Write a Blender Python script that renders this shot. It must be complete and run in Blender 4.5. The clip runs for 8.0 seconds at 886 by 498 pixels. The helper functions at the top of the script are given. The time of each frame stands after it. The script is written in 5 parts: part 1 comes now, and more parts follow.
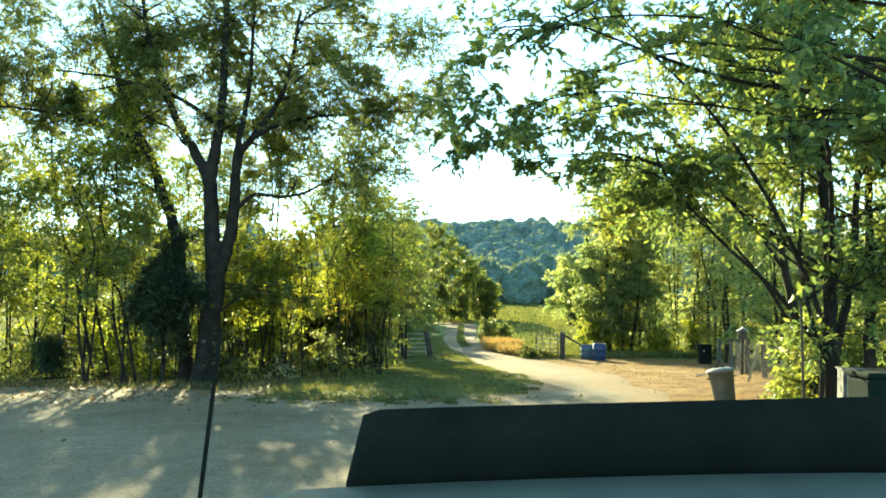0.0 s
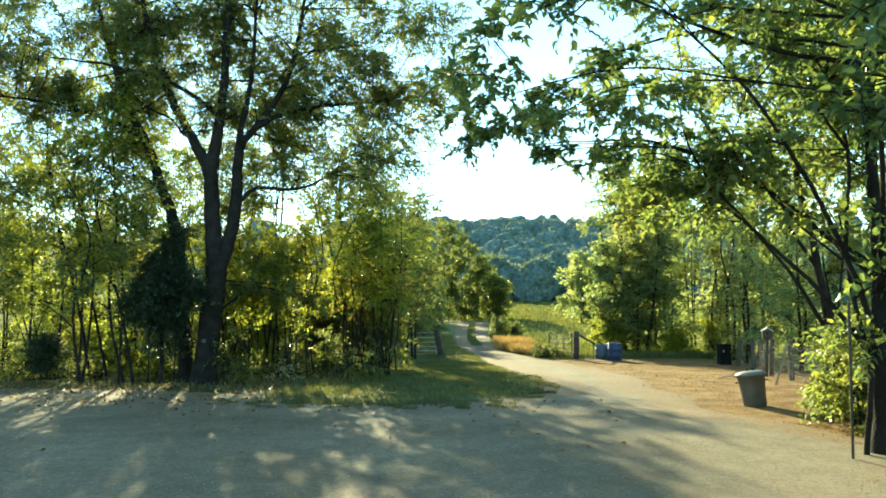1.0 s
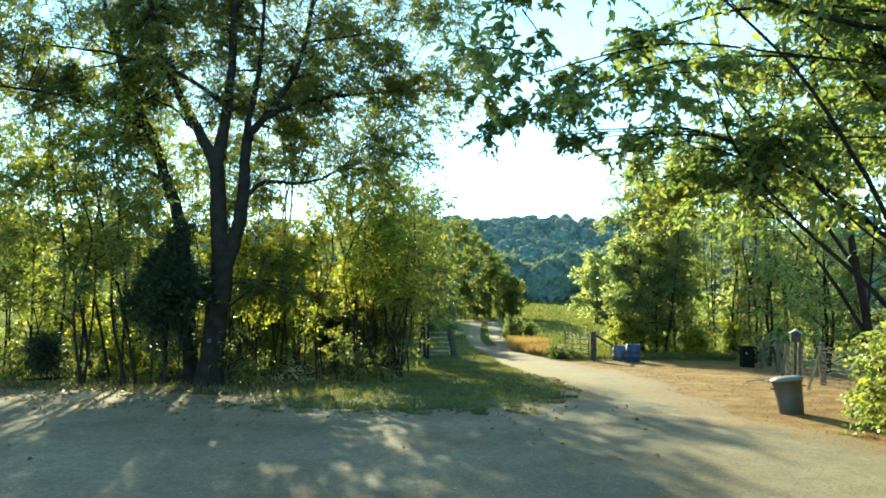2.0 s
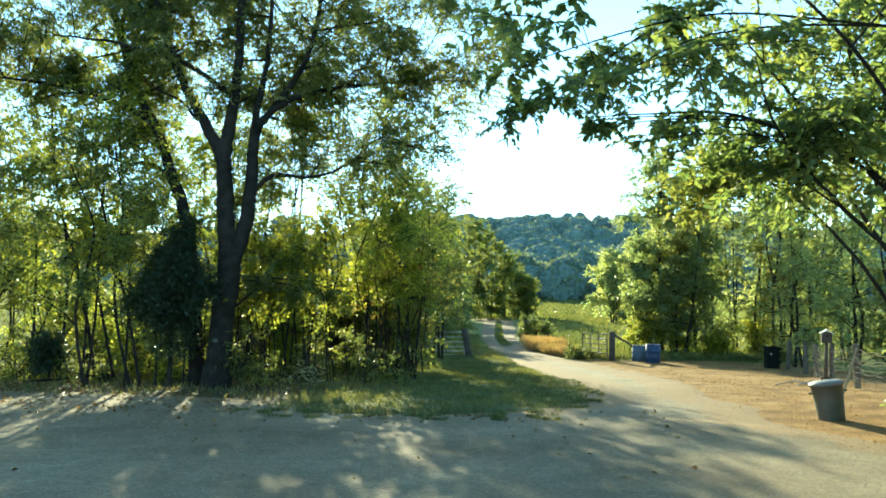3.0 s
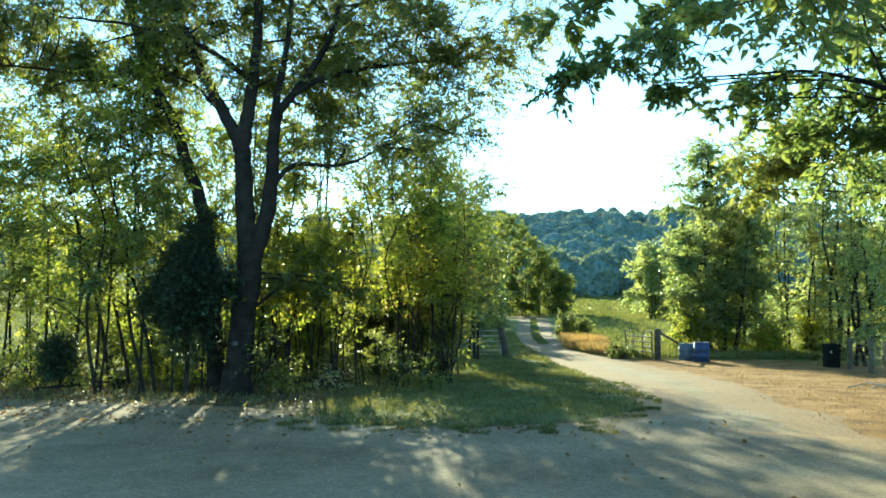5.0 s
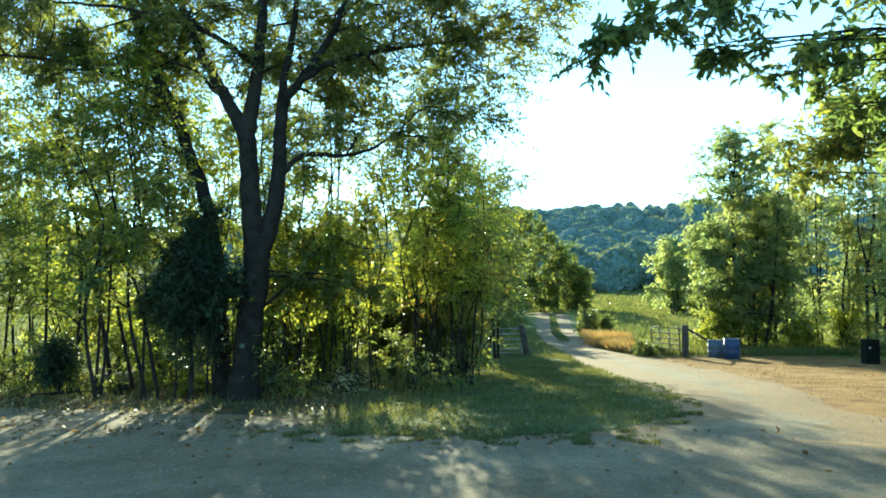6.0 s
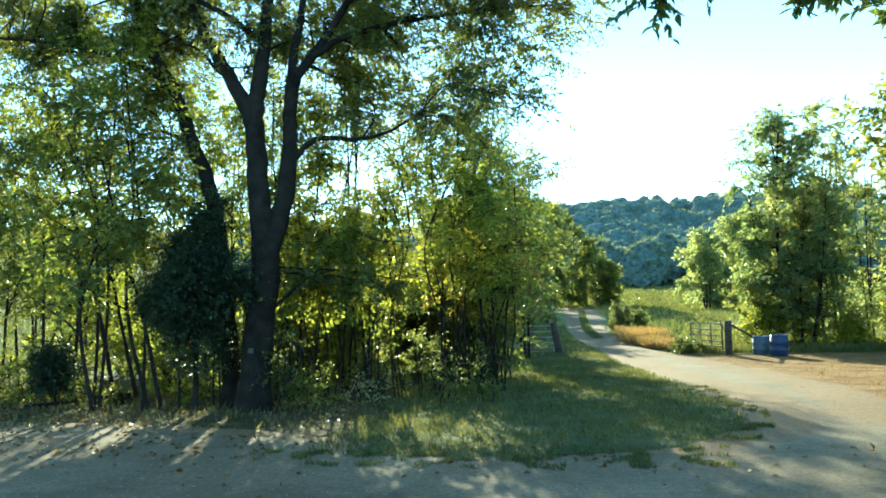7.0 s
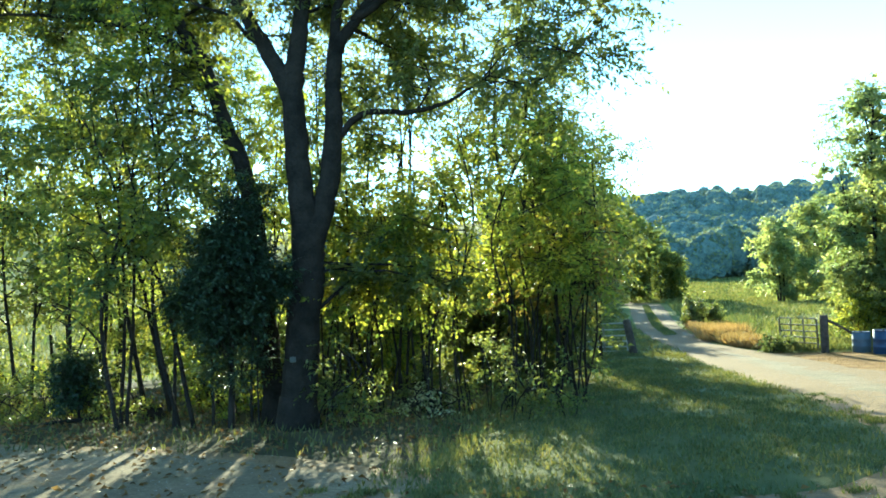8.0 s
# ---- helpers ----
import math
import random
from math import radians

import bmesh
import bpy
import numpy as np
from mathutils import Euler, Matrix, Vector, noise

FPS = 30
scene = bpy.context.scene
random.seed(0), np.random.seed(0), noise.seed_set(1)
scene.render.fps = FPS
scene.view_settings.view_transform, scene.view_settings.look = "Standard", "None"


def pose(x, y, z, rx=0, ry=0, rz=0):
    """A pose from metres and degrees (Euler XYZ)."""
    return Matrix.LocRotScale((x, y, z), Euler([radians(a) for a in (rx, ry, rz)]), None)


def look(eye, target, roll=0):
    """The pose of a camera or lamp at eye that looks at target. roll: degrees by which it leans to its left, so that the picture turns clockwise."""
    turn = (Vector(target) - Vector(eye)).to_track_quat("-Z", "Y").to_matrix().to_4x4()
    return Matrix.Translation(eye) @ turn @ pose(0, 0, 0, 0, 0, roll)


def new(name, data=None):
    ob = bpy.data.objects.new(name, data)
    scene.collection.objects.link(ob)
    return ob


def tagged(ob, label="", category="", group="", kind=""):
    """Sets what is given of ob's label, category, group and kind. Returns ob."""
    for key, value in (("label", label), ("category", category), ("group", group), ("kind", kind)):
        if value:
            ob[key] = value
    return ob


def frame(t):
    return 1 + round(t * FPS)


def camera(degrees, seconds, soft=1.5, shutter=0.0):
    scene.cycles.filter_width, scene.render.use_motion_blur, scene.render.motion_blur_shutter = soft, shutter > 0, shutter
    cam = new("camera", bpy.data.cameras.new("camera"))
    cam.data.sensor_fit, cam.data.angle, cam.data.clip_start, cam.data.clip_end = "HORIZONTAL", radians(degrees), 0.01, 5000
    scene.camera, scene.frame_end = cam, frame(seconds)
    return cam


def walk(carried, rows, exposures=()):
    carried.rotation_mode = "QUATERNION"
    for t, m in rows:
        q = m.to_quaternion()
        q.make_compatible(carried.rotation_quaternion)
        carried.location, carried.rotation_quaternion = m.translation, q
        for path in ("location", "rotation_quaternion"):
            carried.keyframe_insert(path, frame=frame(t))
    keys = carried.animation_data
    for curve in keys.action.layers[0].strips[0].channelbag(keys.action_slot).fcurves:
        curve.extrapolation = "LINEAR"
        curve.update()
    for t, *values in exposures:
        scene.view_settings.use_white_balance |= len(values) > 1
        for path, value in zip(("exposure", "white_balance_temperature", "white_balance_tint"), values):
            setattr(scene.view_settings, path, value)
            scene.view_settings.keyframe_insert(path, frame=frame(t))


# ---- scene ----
cam = camera(56.5, 8.0, 1.75)
EXPOSURE = 1.86
METRES, EYE, TILT, LEAN, TURN = 9.5, 2.1, 3.6, 0.0, 0.0
ROWS = [
    (0.0, 0.0, 0.0, 0.0, 0.0, 0.0, -0.0),
    (0.5, -0.0004, 0.056, -0.0027, 0.34, -0.1, -0.08),
    (1.0, -0.0024, 0.1082, -0.0062, 0.71, -0.15, -0.06),
    (1.5, -0.0079, 0.1557, -0.0091, 1.12, -0.17, -0.17),
    (3.0, -0.0218, 0.2922, -0.0191, 2.44, -0.29, -0.25),
    (3.5, -0.0271, 0.3322, -0.0218, 2.99, -0.27, -0.17),
    (4.0, -0.0321, 0.3733, -0.024, 3.53, -0.39, -0.05),
    (4.5, -0.0363, 0.4141, -0.0262, 4.1, -0.44, 0.12),
    (6.0, -0.0575, 0.5824, -0.037, 5.77, -0.67, 1.07),
    (6.5, -0.069, 0.6619, -0.0428, 6.5, -0.77, 1.35),
    (7.0, -0.0832, 0.7566, -0.0477, 7.45, -0.87, 1.85),
    (7.5, -0.1069, 0.865, -0.0555, 8.89, -0.97, 2.33),
    (8.0, -0.1403, 0.9857, -0.0623, 11.25, -0.94, 3.0),
]
walk(cam, [(t, pose(0, 0, EYE, TILT, LEAN, TURN) @ pose(METRES * x, METRES * y, METRES * z, 90 + pitch, roll, yaw)) for t, x, y, z, yaw, pitch, roll in ROWS],
     exposures=[(t, EXPOSURE + e, k, -16) for t, e, k in ((0.0, 0.38, 7250), (1.0, 0.05, 6900), (1.5, 0.02, 6700), (3.0, 0.08, 6320), (6.5, 0.05, 5850), (8.0, 0.25, 5720))])

# ---- world and sun ----
SUN_LEFT, SUN_UP = 14.0, 17.0
world = bpy.data.worlds.new("sky")
scene.world = world
world.use_nodes = True
wt = world.node_tree
sky = wt.nodes.new("ShaderNodeTexSky")
sky.sky_type = "NISHITA"
sky.sun_disc = False
sky.sun_elevation = radians(SUN_UP)
sky.sun_rotation = radians(-SUN_LEFT)
sky.air_density, sky.dust_density, sky.ozone_density = 0.75, 0.0, 2.0
wt.links.new(sky.outputs[0], wt.nodes["Background"].inputs[0])
wt.nodes["Background"].inputs[1].default_value = 0.15

sun = new("sun", bpy.data.lights.new("sun", "SUN"))
sun.data.energy, sun.data.angle, sun.data.color = 4.5, radians(0.6), (1.0, 0.85, 0.62)
sun_way = Vector((-math.sin(radians(SUN_LEFT)) * math.cos(radians(SUN_UP)), math.cos(radians(SUN_LEFT)) * math.cos(radians(SUN_UP)), math.sin(radians(SUN_UP))))
sun.matrix_world = look(sun_way * 60, (0, 0, 0))


# ---- materials ----
def shader(name):
    m = bpy.data.materials.new(name)
    m.use_nodes = True
    nt = m.node_tree
    return m, nt, nt.nodes["Principled BSDF"]


def noise_node(nt, scale, detail=4.0, rough=0.6, vec=None):
    n = nt.nodes.new("ShaderNodeTexNoise")
    n.inputs["Scale"].default_value, n.inputs["Detail"].default_value, n.inputs["Roughness"].default_value = scale, detail, rough
    if vec is None:
        g = nt.nodes.new("ShaderNodeNewGeometry")
        vec = g.outputs["Position"]
    nt.links.new(vec, n.inputs["Vector"])
    return n.outputs["Fac"]


def ramp(nt, fac, stops):
    r = nt.nodes.new("ShaderNodeValToRGB")
    els = r.color_ramp.elements
    while len(els) < len(stops):
        els.new(0.5)
    for e, (p, c) in zip(els, stops):
        e.position, e.color = p, (*c, 1)
    nt.links.new(fac, r.inputs[0])
    return r.outputs[0]


def mixed(nt, fac, a, b, mode="MIX"):
    m = nt.nodes.new("ShaderNodeMix")
    m.data_type, m.blend_type = "RGBA", mode
    if isinstance(fac, (int, float)):
        m.inputs[0].default_value = fac
    else:
        nt.links.new(fac, m.inputs[0])
    for sock, v in ((m.inputs[6], a), (m.inputs[7], b)):
        if isinstance(v, tuple):
            sock.default_value = (*v, 1)
        else:
            nt.links.new(v, sock)
    return m.outputs[2]


def bump(nt, bsdf, fac, strength, distance):
    b = nt.nodes.new("ShaderNodeBump")
    b.inputs["Strength"].default_value, b.inputs["Distance"].default_value = strength, distance
    nt.links.new(fac, b.inputs["Height"])
    nt.links.new(b.outputs[0], bsdf.inputs["Normal"])


def surface(name, stops, scale, rough=0.8, fine=40.0, relief=0.3, depth=0.02, metal=0.0):
    """A plain worn surface: broad stains and fine grain."""
    m, nt, p = shader(name)
    broad = noise_node(nt, scale, 5)
    grain = noise_node(nt, fine, 3, 0.7)
    c = ramp(nt, broad, stops)
    c = mixed(nt, 0.35, c, ramp(nt, grain, [(0.3, (0.25, 0.25, 0.25)), (0.7, (1, 1, 1))]), "MULTIPLY")
    nt.links.new(c, p.inputs["Base Color"])
    p.inputs["Roughness"].default_value, p.inputs["Metallic"].default_value = rough, metal
    p.inputs["Specular IOR Level"].default_value = 0.1 if rough > 0.85 else 0.5
    bump(nt, p, grain, relief, depth)
    return m


def leaf_material(name, dark, mid, light, through_light=0.45, patch=0.35, gloss=0.16):
    """Leaves that let light through, each a little different."""
    m, nt, p = shader(name)
    g = nt.nodes.new("ShaderNodeNewGeometry")
    c = ramp(nt, g.outputs["Random Per Island"], [(0.0, dark), (0.45, mid), (1.0, light)])
    broad = noise_node(nt, patch, 3)
    c = mixed(nt, 0.55, c, ramp(nt, broad, [(0.38, (0.5, 0.65, 0.6)), (0.62, (1.3, 1.15, 0.8))]), "MULTIPLY")
    nt.links.new(c, p.inputs["Base Color"])
    p.inputs["Roughness"].default_value = 0.45
    p.inputs["Specular IOR Level"].default_value = gloss
    t = nt.nodes.new("ShaderNodeBsdfTranslucent")
    warm = mixed(nt, 1.0, c, (2.35, 2.03, 1.05), "MULTIPLY")
    nt.links.new(warm, t.inputs["Color"])
    mix = nt.nodes.new("ShaderNodeMixShader")
    mix.inputs[0].default_value = through_light
    nt.links.new(p.outputs[0], mix.inputs[1])
    nt.links.new(t.outputs[0], mix.inputs[2])
    nt.links.new(mix.outputs[0], nt.nodes["Material Output"].inputs[0])
    return m


BARK = surface("bark", [(0.3, (0.018, 0.016, 0.013)), (0.7, (0.055, 0.046, 0.036))], 3.0, 0.95, 22.0, 1.0, 0.05)
LEAF_OAK = leaf_material("leaf_oak", (0.066, 0.094, 0.05), (0.112, 0.145, 0.066), (0.168, 0.196, 0.076), 0.54, 0.35, 0.4)
LEAF_DARK = leaf_material("leaf_dark", (0.024, 0.042, 0.027), (0.038, 0.062, 0.038), (0.056, 0.085, 0.046), 0.25, 0.35, 0.3)
LEAF_LIME = leaf_material("leaf_lime", (0.105, 0.155, 0.05), (0.185, 0.235, 0.066), (0.3, 0.325, 0.08), 0.64, 0.7, 0.08)
LEAF_BROAD = leaf_material("leaf_broad", (0.072, 0.12, 0.068), (0.115, 0.172, 0.084), (0.18, 0.225, 0.094), 0.56, 0.35, 0.4)
LEAF_HEDGE = leaf_material("leaf_hedge", (0.085, 0.125, 0.06), (0.13, 0.172, 0.072), (0.2, 0.225, 0.085), 0.54, 0.35, 0.1)
# Haze over the hedgerow is put into this paler, bluer leaf colour.
LEAF_PALE = leaf_material("leaf_pale", (0.13, 0.188, 0.122), (0.19, 0.247, 0.152), (0.265, 0.31, 0.178), 0.64, 0.35, 0.45)
LEAF_AUTUMN = leaf_material("leaf_autumn", (0.09, 0.12, 0.036), (0.155, 0.175, 0.05), (0.25, 0.225, 0.065), 0.45, 0.35, 0.25)
LEAF_RUSSET = leaf_material("leaf_russet", (0.13, 0.11, 0.045), (0.2, 0.165, 0.062), (0.29, 0.24, 0.08), 0.55, 0.35, 0.15)
# Distance haze is put into this pale blue-green leaf colour.
LEAF_FAR_HAZED = leaf_material("leaf_far_hazed", (0.14, 0.2, 0.18), (0.168, 0.228, 0.2), (0.2, 0.255, 0.21), 0.25, 0.03, 0.0)
GRASS = leaf_material("grass_blades", (0.082, 0.112, 0.05), (0.128, 0.155, 0.068), (0.19, 0.195, 0.095), 0.32, 0.25, 0.05)
STRAW = leaf_material("straw_blades", (0.21, 0.15, 0.088), (0.3, 0.218, 0.13), (0.39, 0.295, 0.18), 0.28, 0.5, 0.05)
GRASS_LAWN = leaf_material("lawn_blades", (0.068, 0.092, 0.045), (0.112, 0.135, 0.06), (0.185, 0.185, 0.09), 0.32, 0.5, 0.12)
GRASS_DRY = leaf_material("dry_grass_blades", (0.17, 0.112, 0.05), (0.25, 0.168, 0.074), (0.33, 0.235, 0.11), 0.16, 0.3, 0.02)


def hazed_far_foliage():
    """Leafy crowns seen from far off: light clumps and dark gaps paint in shade, pale blue the haze."""
    m, nt, p = shader("hazed_far_tree_crowns")
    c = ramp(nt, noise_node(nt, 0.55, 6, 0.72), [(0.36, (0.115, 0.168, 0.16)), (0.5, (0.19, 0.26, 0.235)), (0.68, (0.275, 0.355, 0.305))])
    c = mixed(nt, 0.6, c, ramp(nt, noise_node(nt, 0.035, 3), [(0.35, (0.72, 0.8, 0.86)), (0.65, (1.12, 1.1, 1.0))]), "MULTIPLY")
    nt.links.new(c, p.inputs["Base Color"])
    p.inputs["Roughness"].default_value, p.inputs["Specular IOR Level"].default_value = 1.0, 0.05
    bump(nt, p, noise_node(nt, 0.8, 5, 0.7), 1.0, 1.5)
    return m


FAR_CROWN_HAZED = hazed_far_foliage()


def ground_material():
    m, nt, p = shader("meadow_ground")
    broad = noise_node(nt, 0.12, 5)
    mid = noise_node(nt, 1.6, 5)
    grain = noise_node(nt, 30, 4, 0.7)
    c = ramp(nt, broad, [(0.35, (0.15, 0.175, 0.06)), (0.6, (0.225, 0.222, 0.085))])
    c = mixed(nt, 0.5, c, ramp(nt, mid, [(0.35, (0.55, 0.62, 0.5)), (0.7, (1.25, 1.15, 0.95))]), "MULTIPLY")
    nt.links.new(c, p.inputs["Base Color"])
    p.inputs["Roughness"].default_value, p.inputs["Specular IOR Level"].default_value = 1.0, 0.05
    bump(nt, p, grain, 0.6, 0.05)
    return m


def gravel_material(name, low, high):
    """Pale crushed stone: soft stains, a packed fine grain and brown earth working in from the edges ("rim", in metres)."""
    m, nt, p = shader(name)
    g = nt.nodes.new("ShaderNodeNewGeometry")
    stones = []
    for scale in (26, 60):
        v = nt.nodes.new("ShaderNodeTexVoronoi")
        v.inputs["Scale"].default_value = scale
        nt.links.new(g.outputs["Position"], v.inputs["Vector"])
        stones.append(v)
    broad = noise_node(nt, 0.3, 5)
    mid = noise_node(nt, 2.2, 6, 0.68)
    c = ramp(nt, broad, [(0.32, low), (0.64, high)])
    c = mixed(nt, 0.55, c, ramp(nt, mid, [(0.3, (0.6, 0.58, 0.55)), (0.7, (1.18, 1.17, 1.15))]), "MULTIPLY")
    dirt = noise_node(nt, 0.7, 6, 0.7)
    c = mixed(nt, ramp(nt, dirt, [(0.46, (0.0, 0.0, 0.0)), (0.66, (0.6, 0.6, 0.6))]), c, (0.24, 0.172, 0.105))
    rim = nt.nodes.new("ShaderNodeAttribute")
    rim.attribute_name = "rim"
    ragged = nt.nodes.new("ShaderNodeMath")
    ragged.operation = "MULTIPLY_ADD"
    nt.links.new(noise_node(nt, 1.7, 6, 0.72), ragged.inputs[0])
    ragged.inputs[1].default_value = -2.4
    nt.links.new(rim.outputs["Fac"], ragged.inputs[2])
    c = mixed(nt, ramp(nt, ragged.outputs[0], [(0.0, (0.92, 0.92, 0.92)), (0.3, (0.0, 0.0, 0.0))]), c, (0.25, 0.165, 0.08))
    for v, share in zip(stones, (0.34, 0.3)):
        sep = nt.nodes.new("ShaderNodeSeparateColor")
        nt.links.new(v.outputs["Color"], sep.inputs[0])
        c = mixed(nt, share, c, ramp(nt, sep.outputs[0], [(0.0, (0.45, 0.44, 0.42)), (0.6, (1.0, 1.0, 1.0)), (1.0, (1.4, 1.38, 1.35))]), "MULTIPLY")
    nt.links.new(c, p.inputs["Base Color"])
    p.inputs["Roughness"].default_value, p.inputs["Specular IOR Level"].default_value = 0.92, 0.15
    h = nt.nodes.new("ShaderNodeMath")
    h.operation = "ADD"
    nt.links.new(stones[0].outputs["Distance"], h.inputs[0])
    nt.links.new(mid, h.inputs[1])
    bump(nt, p, h.outputs[0], 0.3, 0.012)
    return m


MEADOW = ground_material()
GRAVEL = gravel_material("pale_gravel", (0.16, 0.124, 0.068), (0.295, 0.242, 0.15))
LITTER = surface("leaf_litter", [(0.3, (0.06, 0.055, 0.03)), (0.7, (0.14, 0.12, 0.06))], 1.2, 0.95, 22, 0.8, 0.05)
DRY_EARTH = surface("dry_earth", [(0.32, (0.18, 0.103, 0.04)), (0.5, (0.31, 0.178, 0.064)), (0.68, (0.41, 0.258, 0.105))], 1.4, 0.95, 26, 0.8, 0.04)


# ---- mesh helpers ----
def mesh_object(name, verts, faces, material, parent=None, smooth=False):
    me = bpy.data.meshes.new(name)
    me.from_pydata(verts, [], faces)
    me.materials.append(material)
    if smooth:
        me.shade_smooth()
    ob = new(name, me)
    ob.parent = parent
    return ob


def part(name, bm, material, parent, label=""):
    me = bpy.data.meshes.new(name)
    bm.to_mesh(me)
    bm.free()
    me.materials.append(material)
    ob = new(name, me)
    ob.parent = parent
    return tagged(ob, label)


def thing(name, at, label, category, group="", kind=""):
    ob = new(name)
    ob.location = at
    return tagged(ob, label, category, group, kind)


def unit(v):
    return v / np.maximum(np.linalg.norm(v, axis=-1, keepdims=True), 1e-9)


def smooth_path(points, n):
    """A rounded line through the points (Catmull-Rom)."""
    p = np.array(points, float)
    p = np.vstack([2 * p[0] - p[1], p, 2 * p[-1] - p[-2]])
    out = []
    for s in np.linspace(0, len(points) - 1 - 1e-6, n):
        i = int(s)
        t = s - i
        a, b, c, d = p[i:i + 4]
        out.append(0.5 * (2 * b + (c - a) * t + (2 * a - 5 * b + 4 * c - d) * t * t + (3 * b - a - 3 * c + d) * t ** 3))
    return np.array(out)


class Wood:
    """Collects tapered tubes into one mesh."""

    def __init__(self):
        self.v, self.f = [], []

    def tube(self, pts, r0, r1, sides=6, knobby=0.0, rng=None):
        pts = np.asarray(pts, float)
        n = len(pts)
        t = unit(np.gradient(pts, axis=0))
        up = np.array([0, 0, 1.0]) if abs(t[0, 2]) < 0.9 else np.array([1.0, 0, 0])
        a = unit(np.cross(t, up))
        b = np.cross(t, a)
        base = len(self.v)
        for i in range(n):
            r = r0 + (r1 - r0) * i / (n - 1)
            for k in range(sides):
                w = 2 * math.pi * k / sides
                q = r * (1 + (knobby * rng.normal() if knobby else 0))
                self.v.append(tuple(pts[i] + q * (math.cos(w) * a[i] + math.sin(w) * b[i])))
        for i in range(n - 1):
            for k in range(sides):
                k2 = (k + 1) % sides
                self.f.append((base + i * sides + k, base + i * sides + k2, base + (i + 1) * sides + k2, base + (i + 1) * sides + k))
        self.f.append(tuple(base + (n - 1) * sides + k for k in range(sides)))


def leaves_object(name, rng, pos, along, length, width, material, parent, fine=False):
    """One mesh of many leaves, each with its own outline, fold and turn."""
    n = len(pos)
    along = unit(along)
    side = unit(np.cross(along, rng.normal(size=(n, 3)) * 0.8 + np.array([0, 0, 1.2])))
    nor = np.cross(side, along)
    ln = (length * rng.uniform(0.7, 1.25, n))[:, None]
    wd = (width * rng.uniform(0.75, 1.2, n))[:, None]
    fold = rng.uniform(0.05, 0.35, n)[:, None] * wd
    tip = pos + along * ln - nor * ln * rng.uniform(0.0, 0.25, n)[:, None]
    if fine:
        edge = [(a, b * sgn, f) for sgn in (1, -1) for a, b, f in ((0.1, 0.3, 0.6), (0.34, 0.5, 1.0), (0.68, 0.33, 0.8))]
        rim = [pos + along * ln * a + side * wd * b + nor * fold * f for a, b, f in edge]
        mid = pos + along * ln * 0.5 - nor * ln * 0.03
        v = np.stack([pos, rim[0], rim[1], rim[2], tip, rim[5], rim[4], rim[3], mid], axis=1)
        k, quads = 9, [(0, 1, 2, 8), (8, 2, 3, 4), (8, 4, 5, 6), (0, 8, 6, 7)]
    else:
        v = np.stack([pos, pos + along * ln * 0.42 + side * wd * 0.5 + nor * fold, tip, pos + along * ln * 0.42 - side * wd * 0.5 + nor * fold], axis=1)
        k, quads = 4, [(0, 1, 2, 3)]
    v = v.reshape(-1, 3)
    loops = np.concatenate([np.array(quads)[None] + (np.arange(n) * k)[:, None, None]]).reshape(-1)
    me = bpy.data.meshes.new(name)
    me.vertices.add(len(v))
    me.vertices.foreach_set("co", v.astype(np.float32).ravel())
    me.loops.add(len(loops))
    me.loops.foreach_set("vertex_index", loops.astype(np.int32))
    faces = n * len(quads)
    me.polygons.add(faces)
    me.polygons.foreach_set("loop_start", np.arange(0, faces * 4, 4, dtype=np.int32))
    me.polygons.foreach_set("loop_total", np.full(faces, 4, dtype=np.int32))
    me.update(calc_edges=True)
    me.materials.append(material)
    ob = new(name, me)
    ob.parent = parent
    return ob


def sprays(rng, origin, way, length, per, droop=0.25):
    """Leaves set alternately along twigs: places and directions."""
    way = unit(way)
    side = unit(np.cross(way, rng.normal(size=way.shape) * 0.4 + np.array([0, 0, 1.0])))
    pos, along = [], []
    for k in range(per):
        s = (k + 0.6 + rng.uniform(-0.3, 0.3, len(origin))[:, None]) / per
        p = origin + way * length[:, None] * s
        p[:, 2] -= droop * (length * s[:, 0] ** 2)
        d = way * 0.55 + side * (1 if k % 2 else -1) * 0.9 + rng.normal(size=way.shape) * 0.35
        d[:, 2] -= 0.3
        pos.append(p)
        along.append(d)
    return np.vstack(pos), np.vstack(along)


